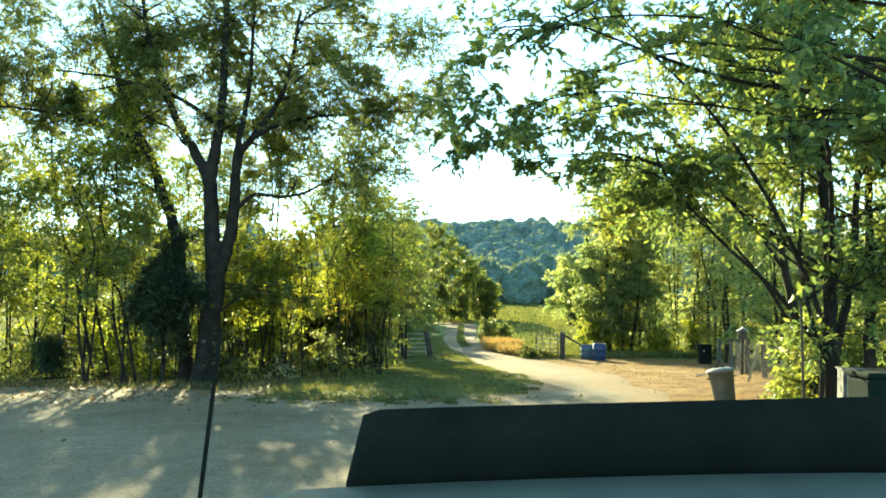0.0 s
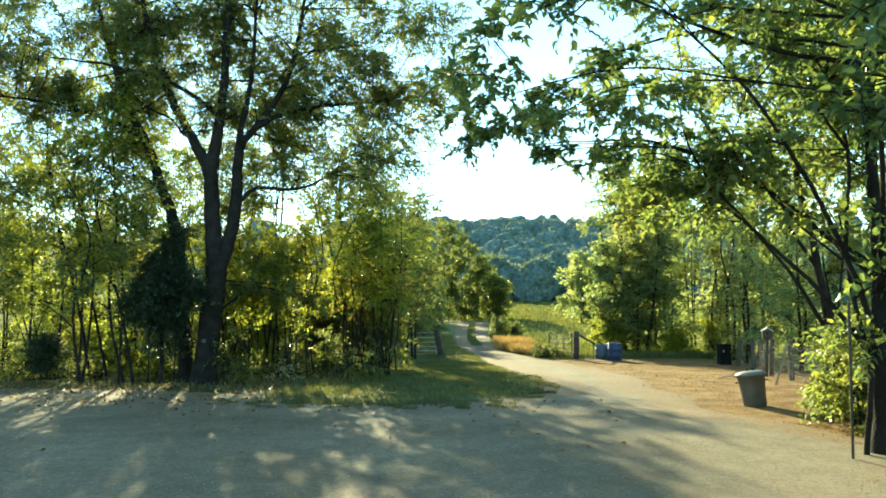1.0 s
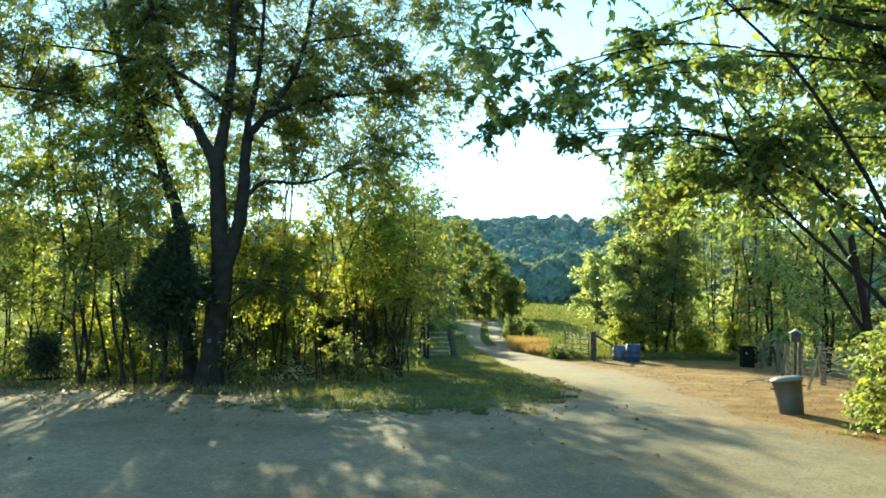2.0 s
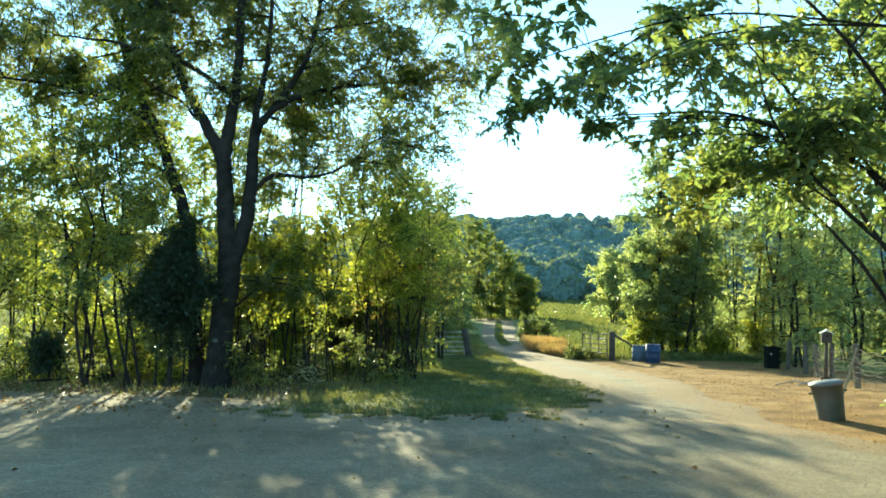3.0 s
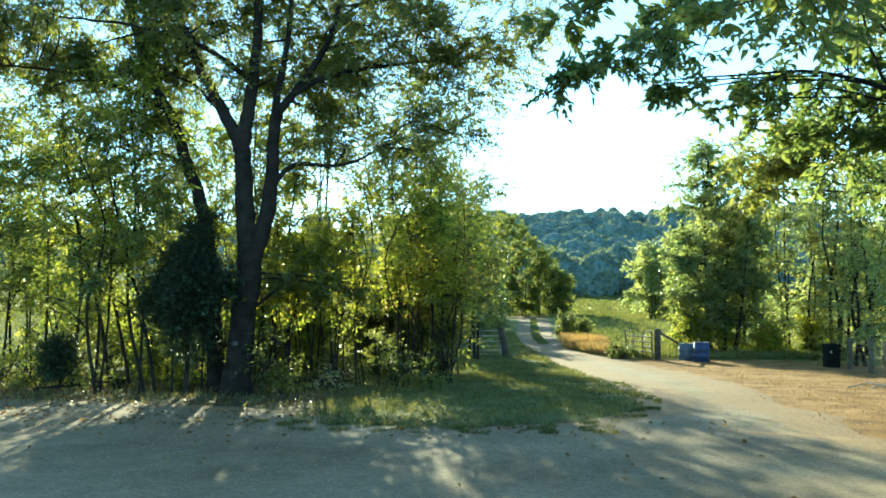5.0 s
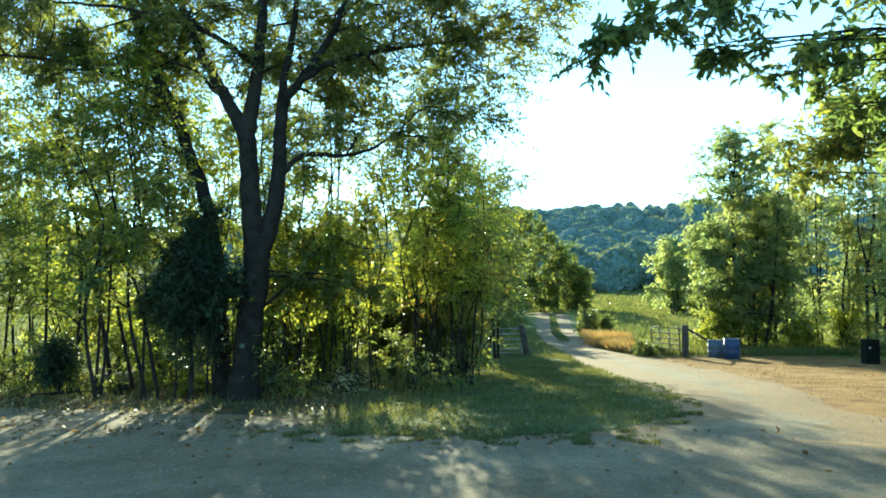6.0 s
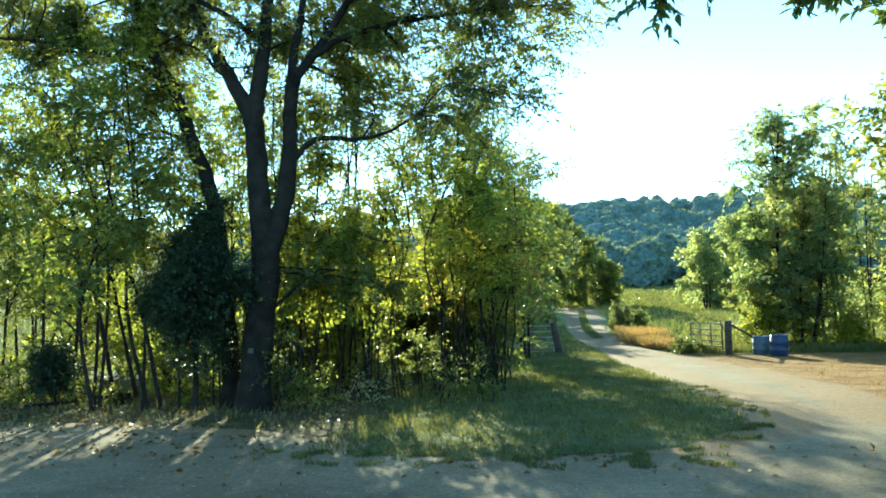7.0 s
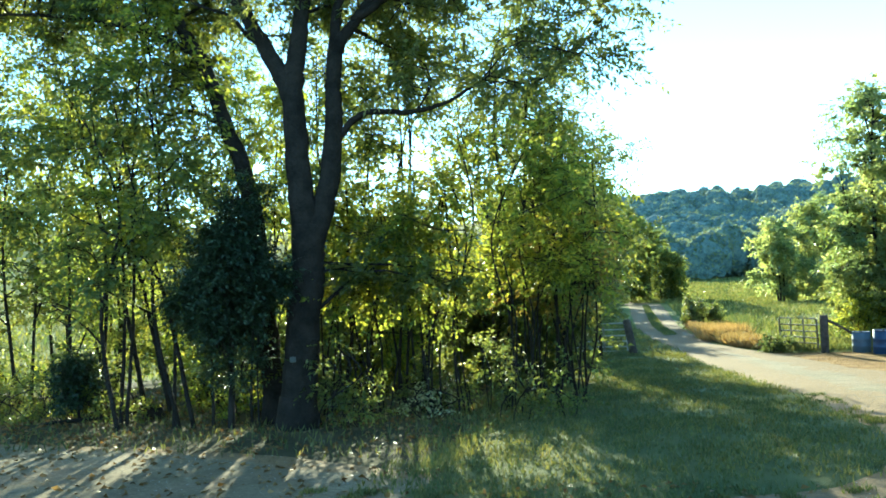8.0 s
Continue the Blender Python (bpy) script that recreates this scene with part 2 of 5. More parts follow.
def tree(name, seed, base, stems, clumps, leaf, label, category="tree", group="", bark=None, branches=7, twigs=14, per=12,
         twig=0.7, length=0.11, width=0.055, fine=False, sticks=False, droop=0.25, limb_name="limb"):
    """A tree: stems are (points, thick, thin) from the base up, clumps are (centre, radii) of the crown; all relative to the base.
    Branches run from the stems into each clump and carry leafy twigs."""
    rng = np.random.default_rng(seed)
    bark = bark or BARK
    root = thing(name, base, label, category, group)
    skeleton = []
    for i, (pts, r0, r1) in enumerate(stems):
        p = smooth_path(pts, 5 * len(pts))
        p[1:] += rng.normal(size=p[1:].shape) * min(r0, 0.1) * 0.12
        w = Wood()
        w.tube(p, r0, r1, 16 if r0 > 0.1 else 7, 0.022, rng)
        if i == 0 and r0 > 0.12:
            foot = p[0] + np.array([[0, 0, -0.15], [0, 0, 0.1], [0, 0, 0.45]])
            w.tube(foot, r0 * 1.4, r0 * 0.98, 16, 0.04, rng)
        mesh_object("trunk" if i == 0 else limb_name, w.v, w.f, bark, root, True)
        skeleton.append(np.column_stack([p, np.linspace(r0, r1, len(p)), np.full(len(p), r0)]))
    skeleton = np.vstack(skeleton)
    origin, way, long = [], [], []
    wood = Wood()
    for centre, radii, *more in clumps:
        density = more[0] if more else 1.0
        c, r = np.array(centre, float), np.array(radii, float)
        low = skeleton[skeleton[:, 2] < c[2] + 0.2 * r[2]]
        if density > 0.55:
            low = low[low[:, 4] > 0.034]
        low = low if len(low) else skeleton
        near = low[np.argsort(np.linalg.norm(low[:, :3] - c, axis=1) + rng.uniform(0, 0.4, len(low)))[:4]]
        a = near[rng.integers(len(near))]
        gap = np.linalg.norm(c - a[:3])
        bough = smooth_path([a[:3], a[:3] + (c - a[:3]) * 0.5 + rng.normal(size=3) * 0.1 * gap + np.array([0, 0, 0.07 * gap]), c], 9)
        bough_thick = min(a[3] * 0.6, 0.014 + 0.011 * gap)
        wood.tube(bough, bough_thick, 0.008, 5)
        if gap > 0.8:
            k = max(4, int(gap * 5 * density))
            s = rng.uniform(0.35, 1.0, k)
            at = np.array([np.interp(s, np.linspace(0, 1, 9), bough[:, q]) for q in range(3)]).T
            origin.append(at)
            way.append(unit(c - a[:3]) * 0.5 + rng.normal(size=at.shape) * 0.7)
            long.append(twig * rng.uniform(0.2, 0.6, k))
        reach = np.linalg.norm(r)
        first = max(0.2, 1 - 0.9 * reach / max(0.1, gap))
        for j in range(branches if density > 0.4 else max(3, branches // 3)):
            o = np.array([np.interp(rng.uniform(first, 1.0), np.linspace(0, 1, 9), bough[:, q]) for q in range(3)])
            end = c + r * unit(rng.normal(size=3)) * rng.uniform(0.5, 1.0)
            mid = (o + end) / 2 + rng.normal(size=3) * 0.12 * np.linalg.norm(end - o)
            line = smooth_path([o, mid, end], 6)
            wood.tube(line, min(bough_thick * 0.6, 0.014), 0.004, 3)
            k = max(2, int(twigs * density * rng.uniform(0.6, 1.4)))
            s = rng.uniform(0.25, 1.0, k) ** 0.8
            at = np.array([np.interp(s, np.linspace(0, 1, 6), line[:, q]) for q in range(3)]).T
            at += rng.normal(size=at.shape) * r * 0.12
            dirs = unit(at - c + 1e-3) * 0.6 + unit(end - o) * 0.5 + rng.normal(size=at.shape) * 0.6
            origin.append(at)
            way.append(dirs)
            long.append(twig * (1 if density > 0.55 else 0.5) * rng.uniform(0.5, 1.3, k))
    origin, way, long = np.vstack(origin), unit(np.vstack(way)), np.concatenate(long)
    if sticks:
        for o, d, l in zip(origin, way, long):
            tip = o + d * l
            tip[2] -= droop * l
            wood.tube([o, o + d * l * 0.5 - np.array([0, 0, droop * l * 0.25]), tip], 0.006, 0.002, 3)
    tagged(mesh_object("branchwork", wood.v, wood.f, bark, root), kind="stuff")
    pos, along = sprays(rng, origin, way, long, per, droop)
    leaves_object("crown", rng, pos, along, length, width, leaf, root, fine)
    return root


# ---- ground ----
def step(a, b, v):
    t = min(1.0, max(0.0, (v - a) / (b - a)))
    return t * t * (3 - 2 * t)


def ground_z(x, y):
    z = -0.65 * step(18, 38, y) - 0.08 * step(40, 60, y) + 1.9 * step(95, 210, y)
    z += 1.6 * step(14, 40, -x) * step(25, 60, y)
    far = math.hypot(x, y)
    z += 36 * step(240, 430, far) * (0.85 + 0.3 * noise.noise((x / 160, y / 160, 0.3)))
    return z + 0.05 * noise.noise((x * 0.35, y * 0.35, 2.0)) * step(-5, 14, abs(x) + 4)


def spread(near0, near1, fine_step, far):
    mid = list(np.arange(near0, near1 + 1e-6, fine_step))
    lo, hi, s = [near0], [near1], fine_step
    while hi[-1] < far:
        s *= 1.18
        hi.append(hi[-1] + s)
    s = fine_step
    while lo[-1] > -far:
        s *= 1.18
        lo.append(lo[-1] - s)
    return lo[:0:-1] + mid + hi[1:]


def sheet(name, xs_of, ys, lift, material, cols=14):
    """A strip of ground between a left and a right edge that are given for each y, following the land."""
    v, f, rim = [], [], []
    for y in ys:
        a, b = xs_of(y)
        for k in range(cols + 1):
            x = a + (b - a) * k / cols
            rim.append(min(x - a, b - x))
            edge = 0 if 0 < k < cols else 1
            jag = 0.22 * noise.noise((y * 1.3, k * 5.0, 1.0)) + 0.1 * noise.noise((y * 5.0, k * 5.0, 4.0)) if edge else 0
            v.append((x + jag, y, ground_z(x, y) + lift - 0.05 * edge))
    for i in range(len(ys) - 1):
        for k in range(cols):
            q = i * (cols + 1) + k
            f.append((q, q + 1, q + cols + 2, q + cols + 1))
    ob = mesh_object(name, v, f, material, None, True)
    ob.data.attributes.new("rim", "FLOAT", "POINT").data.foreach_set("value", np.array(rim, np.float32))
    return tagged(ob, kind="structure")


xs, ys = spread(-26, 26, 0.7, 3000), spread(-10, 64, 0.7, 3000)
verts = [(x, y, ground_z(x, y)) for y in ys for x in xs]
nx = len(xs)
faces = [(j * nx + i, j * nx + i + 1, (j + 1) * nx + i + 1, (j + 1) * nx + i) for j in range(len(ys) - 1) for i in range(nx - 1)]
ground = mesh_object("ground", verts, faces, MEADOW, None, True)
tagged(ground, "green summer meadow and rolling land with sparse grass", "ground", kind="structure")


def between(y, table):
    return float(np.interp(y, [r[0] for r in table], [r[1] for r in table])), float(np.interp(y, [r[0] for r in table], [r[2] for r in table]))


ROAD = [(16.6, -1.2, 5.4), (18.0, 0.2, 5.2), (19.2, 1.5, 5.1), (21, 2.0, 5.0), (26, 2.05, 5.5), (32, 1.76, 5.6), (38, 1.25, 4.5), (43, 0.9, 2.9), (48, 0.4, 2.5), (58, 0.0, 2.5), (75, 0.1, 3.1), (98, 0.4, 4.0), (120, -5.0, -1.0)]
road = sheet("road", lambda y: (between(y, ROAD)[0] + 0.14 * noise.noise((y * 0.8, 3, 0)), between(y, ROAD)[1] + 0.32 * noise.noise((y * 0.55, 9, 0)) + 0.1 * noise.noise((y * 2.1, 5, 0))), list(np.arange(16.6, 120, 0.45)), 0.03, GRAVEL)
tagged(road, "pale gravel farm track winding through an open gate", "road")
LOT = [(-14, -22, 12), (10, -22, 9), (14, -20, 6.5), (16.8, -18, 5.2), (17.1, -17.5, 4.6), (17.4, -17, 2.6), (17.7, -16, 0.6), (18.2, -15, -3.0), (19.3, -14, -5.2), (19.9, -13, -8.0), (20.2, -12, -10)]
lot = sheet("pavement", lambda y: between(y, LOT), list(np.arange(-14, 20.2, 0.3)), 0.034, GRAVEL, 40)
tagged(lot, "dusty gravel yard dappled with tree shade", "gravel yard")
VERGE = [(12, 6.0, 20), (17.0, 4.0, 18), (20, 4.3, 16), (26, 4.7, 15), (32, 4.8, 14.5), (37.5, 4.1, 13.5), (39.6, 3.0, 9)]
verge = sheet("verge", lambda y: between(y, VERGE), list(np.arange(12, 39.6, 0.4)), 0.018, DRY_EARTH, 20)
tagged(verge, "parched straw-coloured verge beside the gravel track", "verge")
LAWN_TURF = surface("shaded_turf", [(0.3, (0.085, 0.11, 0.04)), (0.7, (0.16, 0.165, 0.062))], 1.1, 0.95, 30, 0.7, 0.04)
LAWN = [(17.3, -3.6, -1.0), (17.5, -3.6, 0.0), (17.9, -3.5, 0.9), (18.5, -3.5, 1.45), (19.4, -3.4, 1.85), (21, -3.2, 2.15), (26, -3.0, 2.1), (32, -3.0, 1.8), (38, -3.0, 1.3), (43, -3, 0.95), (48, -3, 0.45)]
lawn = sheet("lawn", lambda y: between(y, LAWN), list(np.arange(17.3, 48, 0.3)), 0.042, LAWN_TURF, 16)
tagged(lawn, "short shaded turf between yard and track", "lawn")
crown_strip = sheet("track_crown", lambda y: (sum(between(y, ROAD)) / 2 - 0.28, sum(between(y, ROAD)) / 2 + 0.28), list(np.arange(50, 97, 0.5)), 0.05, LAWN_TURF, 4)
tagged(crown_strip, "low grassy strip between the wheel tracks", "verge")
WOODS = [(18.0, -16, -3.2), (19.5, -22, -3.0), (24, -22, -2.6), (30, -20, -2.4), (36, -14, -2.2), (40, -10, -2.2)]
litter = sheet("woodland_floor", lambda y: between(y, WOODS), list(np.arange(18.0, 40, 0.4)), 0.015, LITTER, 20)
tagged(litter, "woodland floor strewn with brown leaf litter", "woodland floor")

# ---- the big trees on the left ----
def crown_clumps(seed, n, centre, radii, floor, size=(0.85, 1.3), density=(0.5, 1.0), flat=0.7):
    """Clumps strewn evenly through the upper part of an egg, above a lower limit that may slope."""
    r = random.Random(seed)
    out = []
    while len(out) < n:
        d = Vector((r.uniform(-1, 1), r.uniform(-1, 1), r.uniform(-1, 1)))
        if d.length > 1:
            continue
        p = [centre[k] + radii[k] * d[k] for k in range(3)]
        if p[2] < floor(p[0]):
            continue
        q = r.uniform(*size)
        if any((Vector(o[0]) - Vector(p)).length < 0.72 * q for o in out):
            continue
        out.append((p, (q, q, q * flat), r.uniform(*density)))
    return out


tree("oak_tree", 11, (-6.25, 21.9, 0.0),
     [([(-0.05, 0, 0), (0.05, 0.05, 1.3), (0.16, 0.1, 2.4), (0.2, 0.1, 3.2)], 0.29, 0.25),
      ([(0.14, 0.1, 2.7), (0.07, 0.1, 4.0), (0.0, 0.1, 5.3), (0.1, 0.1, 6.1), (0.24, 0.1, 7.0), (0.32, 0.2, 9.2), (0.3, 0.3, 12)], 0.23, 0.06),
      ([(0.24, 0.1, 2.8), (0.52, 0.25, 3.9), (0.62, 0.3, 4.9), (0.62, 0.3, 5.6), (0.78, 0.3, 6.2), (1.1, 0.35, 6.6), (1.9, 0.5, 8), (2.3, 0.6, 10.2)], 0.19, 0.04),
      ([(0.62, 0.3, 5.5), (0.72, 0.3, 6.6), (0.95, 0.35, 8.0), (1.05, 0.4, 10.5)], 0.11, 0.03),
      ([(0.02, 0.1, 5.2), (-0.38, 0.1, 6.0), (-0.76, 0.05, 6.7), (-1.13, 0.0, 7.4), (-1.7, 0, 9.2), (-1.9, -0.1, 10.6)], 0.16, 0.04),
      ([(-0.5, 0.08, 6.25), (-0.75, 0.2, 6.35), (-1.1, 0.2, 6.75), (-1.7, 0.1, 7.0)], 0.05, 0.02),
      ([(0.64, 0.3, 4.55), (1.1, 0.3, 4.95), (1.9, 0.3, 4.92), (2.55, 0.3, 5.05), (3.2, 0.3, 5.4)], 0.065, 0.02),
      ([(0.2, 0.15, 2.6), (0.65, 0.4, 2.53), (1.6, 0.5, 2.47), (2.5, 0.5, 2.3)], 0.035, 0.01),
      ([(1.0, 0.3, 6.5), (1.8, 0.3, 6.9), (3.2, 0.5, 7.2), (4.6, 0.6, 7.3)], 0.08, 0.02),
      ([(0.2, 0.1, 6.8), (-0.8, -0.2, 7.5), (-2.4, -0.3, 8.0), (-4.0, -0.4, 8.2)], 0.07, 0.02)],
     crown_clumps(3, 50, (0.7, 1.5, 9.0), (5.4, 2.2, 4.6), lambda x: 5.3 if x > 2.6 else 6.4, (0.8, 1.2), (0.36, 0.7))
     + crown_clumps(7, 15, (0.4, 1.3, 7.7), (6.0, 1.8, 1.9), lambda x: 6.5 if abs(x + 0.6) < 1.2 else 5.9, (0.6, 0.9), (0.45, 0.85))
     + crown_clumps(17, 24, (-0.4, 1.2, 9.7), (6.2, 1.9, 1.5), lambda x: 8.6, (0.75, 1.1), (0.4, 0.75))
     + [((6.0, 0.6, 7.3), (0.7, 0.7, 0.5), 0.7), ((6.1, 0.6, 8.5), (0.8, 0.8, 0.6), 0.8), ((5.7, 0.6, 9.6), (0.9, 0.9, 0.6), 0.9), ((5.3, 0.6, 6.8), (0.8, 0.8, 0.6), 0.8), ((5.6, 0.6, 7.8), (0.8, 0.8, 0.7), 0.9), ((4.7, 0.5, 5.6), (0.7, 0.7, 0.4), 0.6),
        ((3.6, 0.4, 5.3), (0.8, 0.7, 0.4), 0.6), ((2.2, 0.3, 5.6), (0.8, 0.7, 0.35), 0.56), ((1.2, 0.5, 2.3), (0.55, 0.5, 0.2), 0.5), ((2.2, 0.5, 2.1), (0.7, 0.5, 0.22), 0.5)],
     LEAF_OAK, "tall forked oak with a dark furrowed trunk and spreading crown", group="trees at the yard's edge", branches=9, twigs=13, per=14, twig=0.58, length=0.105, width=0.05)
tree("leaning_tree", 12, (-7.4, 22.6, 0.0),
     [([(0.42, 0, 0), (0.3, 0, 1.8), (0.14, 0, 3.4), (-0.02, 0, 4.15), (-0.29, 0, 4.93), (-0.74, 0, 6.17), (-1.25, 0, 7.1), (-2.0, 0.2, 9.2)], 0.19, 0.09),
      ([(-0.32, 0, 5.0), (-0.98, 0, 5.35), (-1.3, -0.1, 5.28), (-1.9, 0, 5.46)], 0.05, 0.012),
      ([(-0.9, 0, 5.32), (-1.15, 0, 5.7), (-1.6, 0, 5.9)], 0.03, 0.01),
      ([(-0.9, 0.1, 6.4), (-2.2, 0.2, 7.0), (-3.8, 0.2, 7.4), (-5.6, 0.2, 7.6)], 0.07, 0.02)],
     crown_clumps(5, 38, (-4.4, 1.3, 8.8), (4.6, 2.2, 3.4), lambda x: 6.5, (0.85, 1.25), (0.38, 0.72)) + crown_clumps(8, 6, (-3.9, 0.9, 7.1), (3.4, 1.6, 1.2), lambda x: 6.0, (0.55, 0.85), (0.6, 1.0)) + [((-2.2, 0.1, 5.5), (0.6, 0.6, 0.35), 0.4)],
     LEAF_OAK, "tall slender tree leaning away with a crooked side limb", group="trees at the yard's edge", branches=9, twigs=13, per=14, twig=0.58, length=0.105, width=0.05)
tree("cedar_bush", 13, (-7.3, 21.6, 0.0),
     [([(0, 0, 0), (0.03, 0, 1.2), (0.05, 0, 2.4), (0.1, 0, 3.6)], 0.06, 0.02), ([(-0.35, 0.1, 0), (-0.3, 0, 0.9), (-0.35, 0, 2.0)], 0.03, 0.01), ([(0.3, 0.1, 0), (0.36, 0, 0.8), (0.45, 0, 1.9)], 0.028, 0.01), ([(0.5, -0.05, 0), (0.46, 0, 0.7), (0.5, 0, 1.5)], 0.02, 0.01)],
     crown_clumps(12, 22, (0.02, 0, 2.25), (0.72, 0.5, 0.85), lambda x: 1.25, (0.36, 0.5), (1.0, 1.4), 0.9)
     + [((-0.75, 0, 1.9), (0.32, 0.3, 0.35), 1.0), ((0.78, 0, 2.3), (0.35, 0.3, 0.4), 1.1), ((0.1, 0.1, 3.35), (0.38, 0.35, 0.4), 1.1), ((0.3, 0, 1.0), (0.4, 0.3, 0.3), 0.6), ((-0.2, 0, 0.9), (0.35, 0.3, 0.25), 0.5), ((0.35, 0.2, 3.7), (0.3, 0.3, 0.35), 0.8)],
     LEAF_DARK, "dense dark evergreen bush against the tree trunks", "bush", branches=14, twigs=10, per=13, twig=0.36, length=0.075, width=0.032)


def random_tree(name, seed, at, height, spread_r, leaf, label, category="tree", group="", lean=0.0, low=0.35, lumps=9, thick=0.07, stems=1, flat=0.65, lump=1.0, **kw):
    """A tree or tall shrub whose crown's clumps are strewn round one or more slim stems."""
    rng = np.random.default_rng(seed)
    made, clumps = [], []
    for k in range(stems):
        a = rng.uniform(0, 2 * math.pi)
        out = spread_r * (0.15 + 0.35 * rng.uniform()) * (0.4 if stems == 1 else 1.0)
        top = np.array([out * math.cos(a) + lean * height, out * math.sin(a), height * rng.uniform(0.82, 1.0)])
        foot = np.array([rng.normal() * 0.12, rng.normal() * 0.12, 0]) * (stems > 1)
        made.append(([foot, foot + (top - foot) * 0.35 + rng.normal(size=3) * (0.12, 0.12, 0), foot + (top - foot) * 0.7 + rng.normal(size=3) * (0.2, 0.2, 0), top], thick * rng.uniform(0.8, 1.1), 0.012))
    for k in range(lumps):
        h = low + (1 - low) * (k + rng.uniform(0, 0.9)) / lumps
        wide = spread_r * (0.35 + 0.75 * math.sin(math.pi * min(1, 0.2 + 0.8 * (h - low) / (1 - low + 1e-6))))
        a = rng.uniform(0, 2 * math.pi)
        q = wide * rng.uniform(0.25, 0.75)
        s = made[k % stems][0][-1]
        r = lump * spread_r * rng.uniform(0.24, 0.46)
        clumps.append(((s[0] * h + q * math.cos(a), s[1] * h + q * math.sin(a), height * h), (r, r, r * flat), rng.uniform(0.6, 1.25)))
    z = ground_z(at[0], at[1])
    return tree(name, seed + 500, (at[0], at[1], z - 0.03), made, clumps, leaf, label, category, group, **kw)


tree("shade_bush", 14, (-10.5, 22.3, 0.0), [([(0, 0, 0), (0.03, 0, 0.5), (0, 0, 0.9)], 0.03, 0.01)],
     crown_clumps(46, 7, (0, 0, 0.68), (0.3, 0.3, 0.36), lambda x: 0.3, (0.26, 0.36), (0.9, 1.2)),
     LEAF_DARK, "small dark bush at the edge of the wood", "bush", branches=10, twigs=10, per=12, twig=0.22, length=0.07, width=0.035)
for k, (pts, thick) in enumerate([([(0, 0, 0), (-0.3, 0, 1.65), (-0.66, 0, 3.1), (-1.1, 0.1, 4.4), (-1.34, 0.2, 5.6), (-1.5, 0.2, 7.2)], 0.05), ([(0, 0, 0), (-0.25, 0, 1.2), (-0.52, 0, 2.4), (-0.8, 0, 3.35), (-1.1, 0.1, 4.9), (-1.65, 0.1, 6.4)], 0.045)]):
    tree("sapling", 31 + k, ((-9.82, -9.45)[k], (23.3, 23.5)[k], -0.02), [(pts, thick, 0.012), ([pts[2], (pts[2][0] + 0.5, 0.2, pts[2][2] + 0.9), (pts[2][0] + 0.7, 0.3, pts[2][2] + 2.2)], 0.022, 0.008)],
         crown_clumps(51 + k, 13, (-0.9, 0.1, 5.2), (1.5, 1.2, 2.4), lambda x: 3.0, (0.45, 0.7), (0.5, 0.9)),
         LEAF_HEDGE, "slim dark-stemmed sapling leaning over the wood's edge", "sapling", "saplings in the wood", branches=6, twigs=5, per=10, twig=0.5, length=0.11, width=0.055)
rng0 = random.Random(4)
for i in range(22):
    x = -19.0 + 11.2 * i / 21 + rng0.uniform(-0.4, 0.4)
    random_tree("sapling", 40 + i, (x, rng0.uniform(21.2, 29)), rng0.uniform(5.6, 9.0), rng0.uniform(1.3, 2.0), LEAF_HEDGE if i % 2 else LEAF_LIME, "slim woodland sapling with thin bare lower stem and light leaves",
                "sapling", "saplings in the wood", rng0.uniform(-0.07, 0.07), 0.34, 12, 0.042, 1 + (i % 3 == 0), branches=7, twigs=3.6, per=10, twig=0.6, length=0.12, width=0.058, bark=BARK)
for i in range(11):
    x = -6.6 + 4.9 * i / 10 + rng0.uniform(-0.3, 0.3)
    random_tree("understorey_shrub", 70 + i, (x, 23.0 + rng0.uniform(0.0, 1.1) + (1.0 if i > 7 else 0)), rng0.uniform(3.9, 5.0), rng0.uniform(1.2, 1.7), LEAF_HEDGE if i % 4 == 1 else LEAF_LIME, "leafy understorey shrub with many thin stems and yellow-green leaves",
                "shrub", "shrubs under the trees", 0.0, 0.44, 11, 0.019, 3, 0.3, 1.3, branches=8, twigs=2.5, per=11, twig=0.5, length=0.115, width=0.055, droop=0.12)
for i in range(10):
    x = -7.0 + 4.9 * i / 9 + rng0.uniform(-0.25, 0.25)
    random_tree("undergrowth_weed", 600 + i, (x, 21.6 + rng0.uniform(0.2, 2.2) + 0.25 * max(0, x + 5)), rng0.uniform(0.7, 1.5), rng0.uniform(0.4, 0.65), LEAF_OAK if i % 3 else LEAF_HEDGE, "straggling weed with thin stems and sparse dusty leaves",
                "weed", "weeds under the trees", rng0.uniform(-0.1, 0.1), 0.15, 7, 0.009, 3, branches=4, twigs=3, per=7, twig=0.3, length=0.085, width=0.042)
for i in range(14):
    x = -13.5 + 6.0 * i / 13 + rng0.uniform(-0.25, 0.25)
    random_tree("undergrowth_weed", 640 + i, (x, rng0.uniform(22.2, 24.6)), rng0.uniform(0.5, 1.2), rng0.uniform(0.4, 0.7), LEAF_HEDGE if i % 3 else LEAF_LIME, "low weed with thin stems on the woodland floor",
                "weed", "weeds under the trees", rng0.uniform(-0.1, 0.1), 0.15, 7, 0.009, 3, branches=4, twigs=3, per=7, twig=0.3, length=0.085, width=0.042)
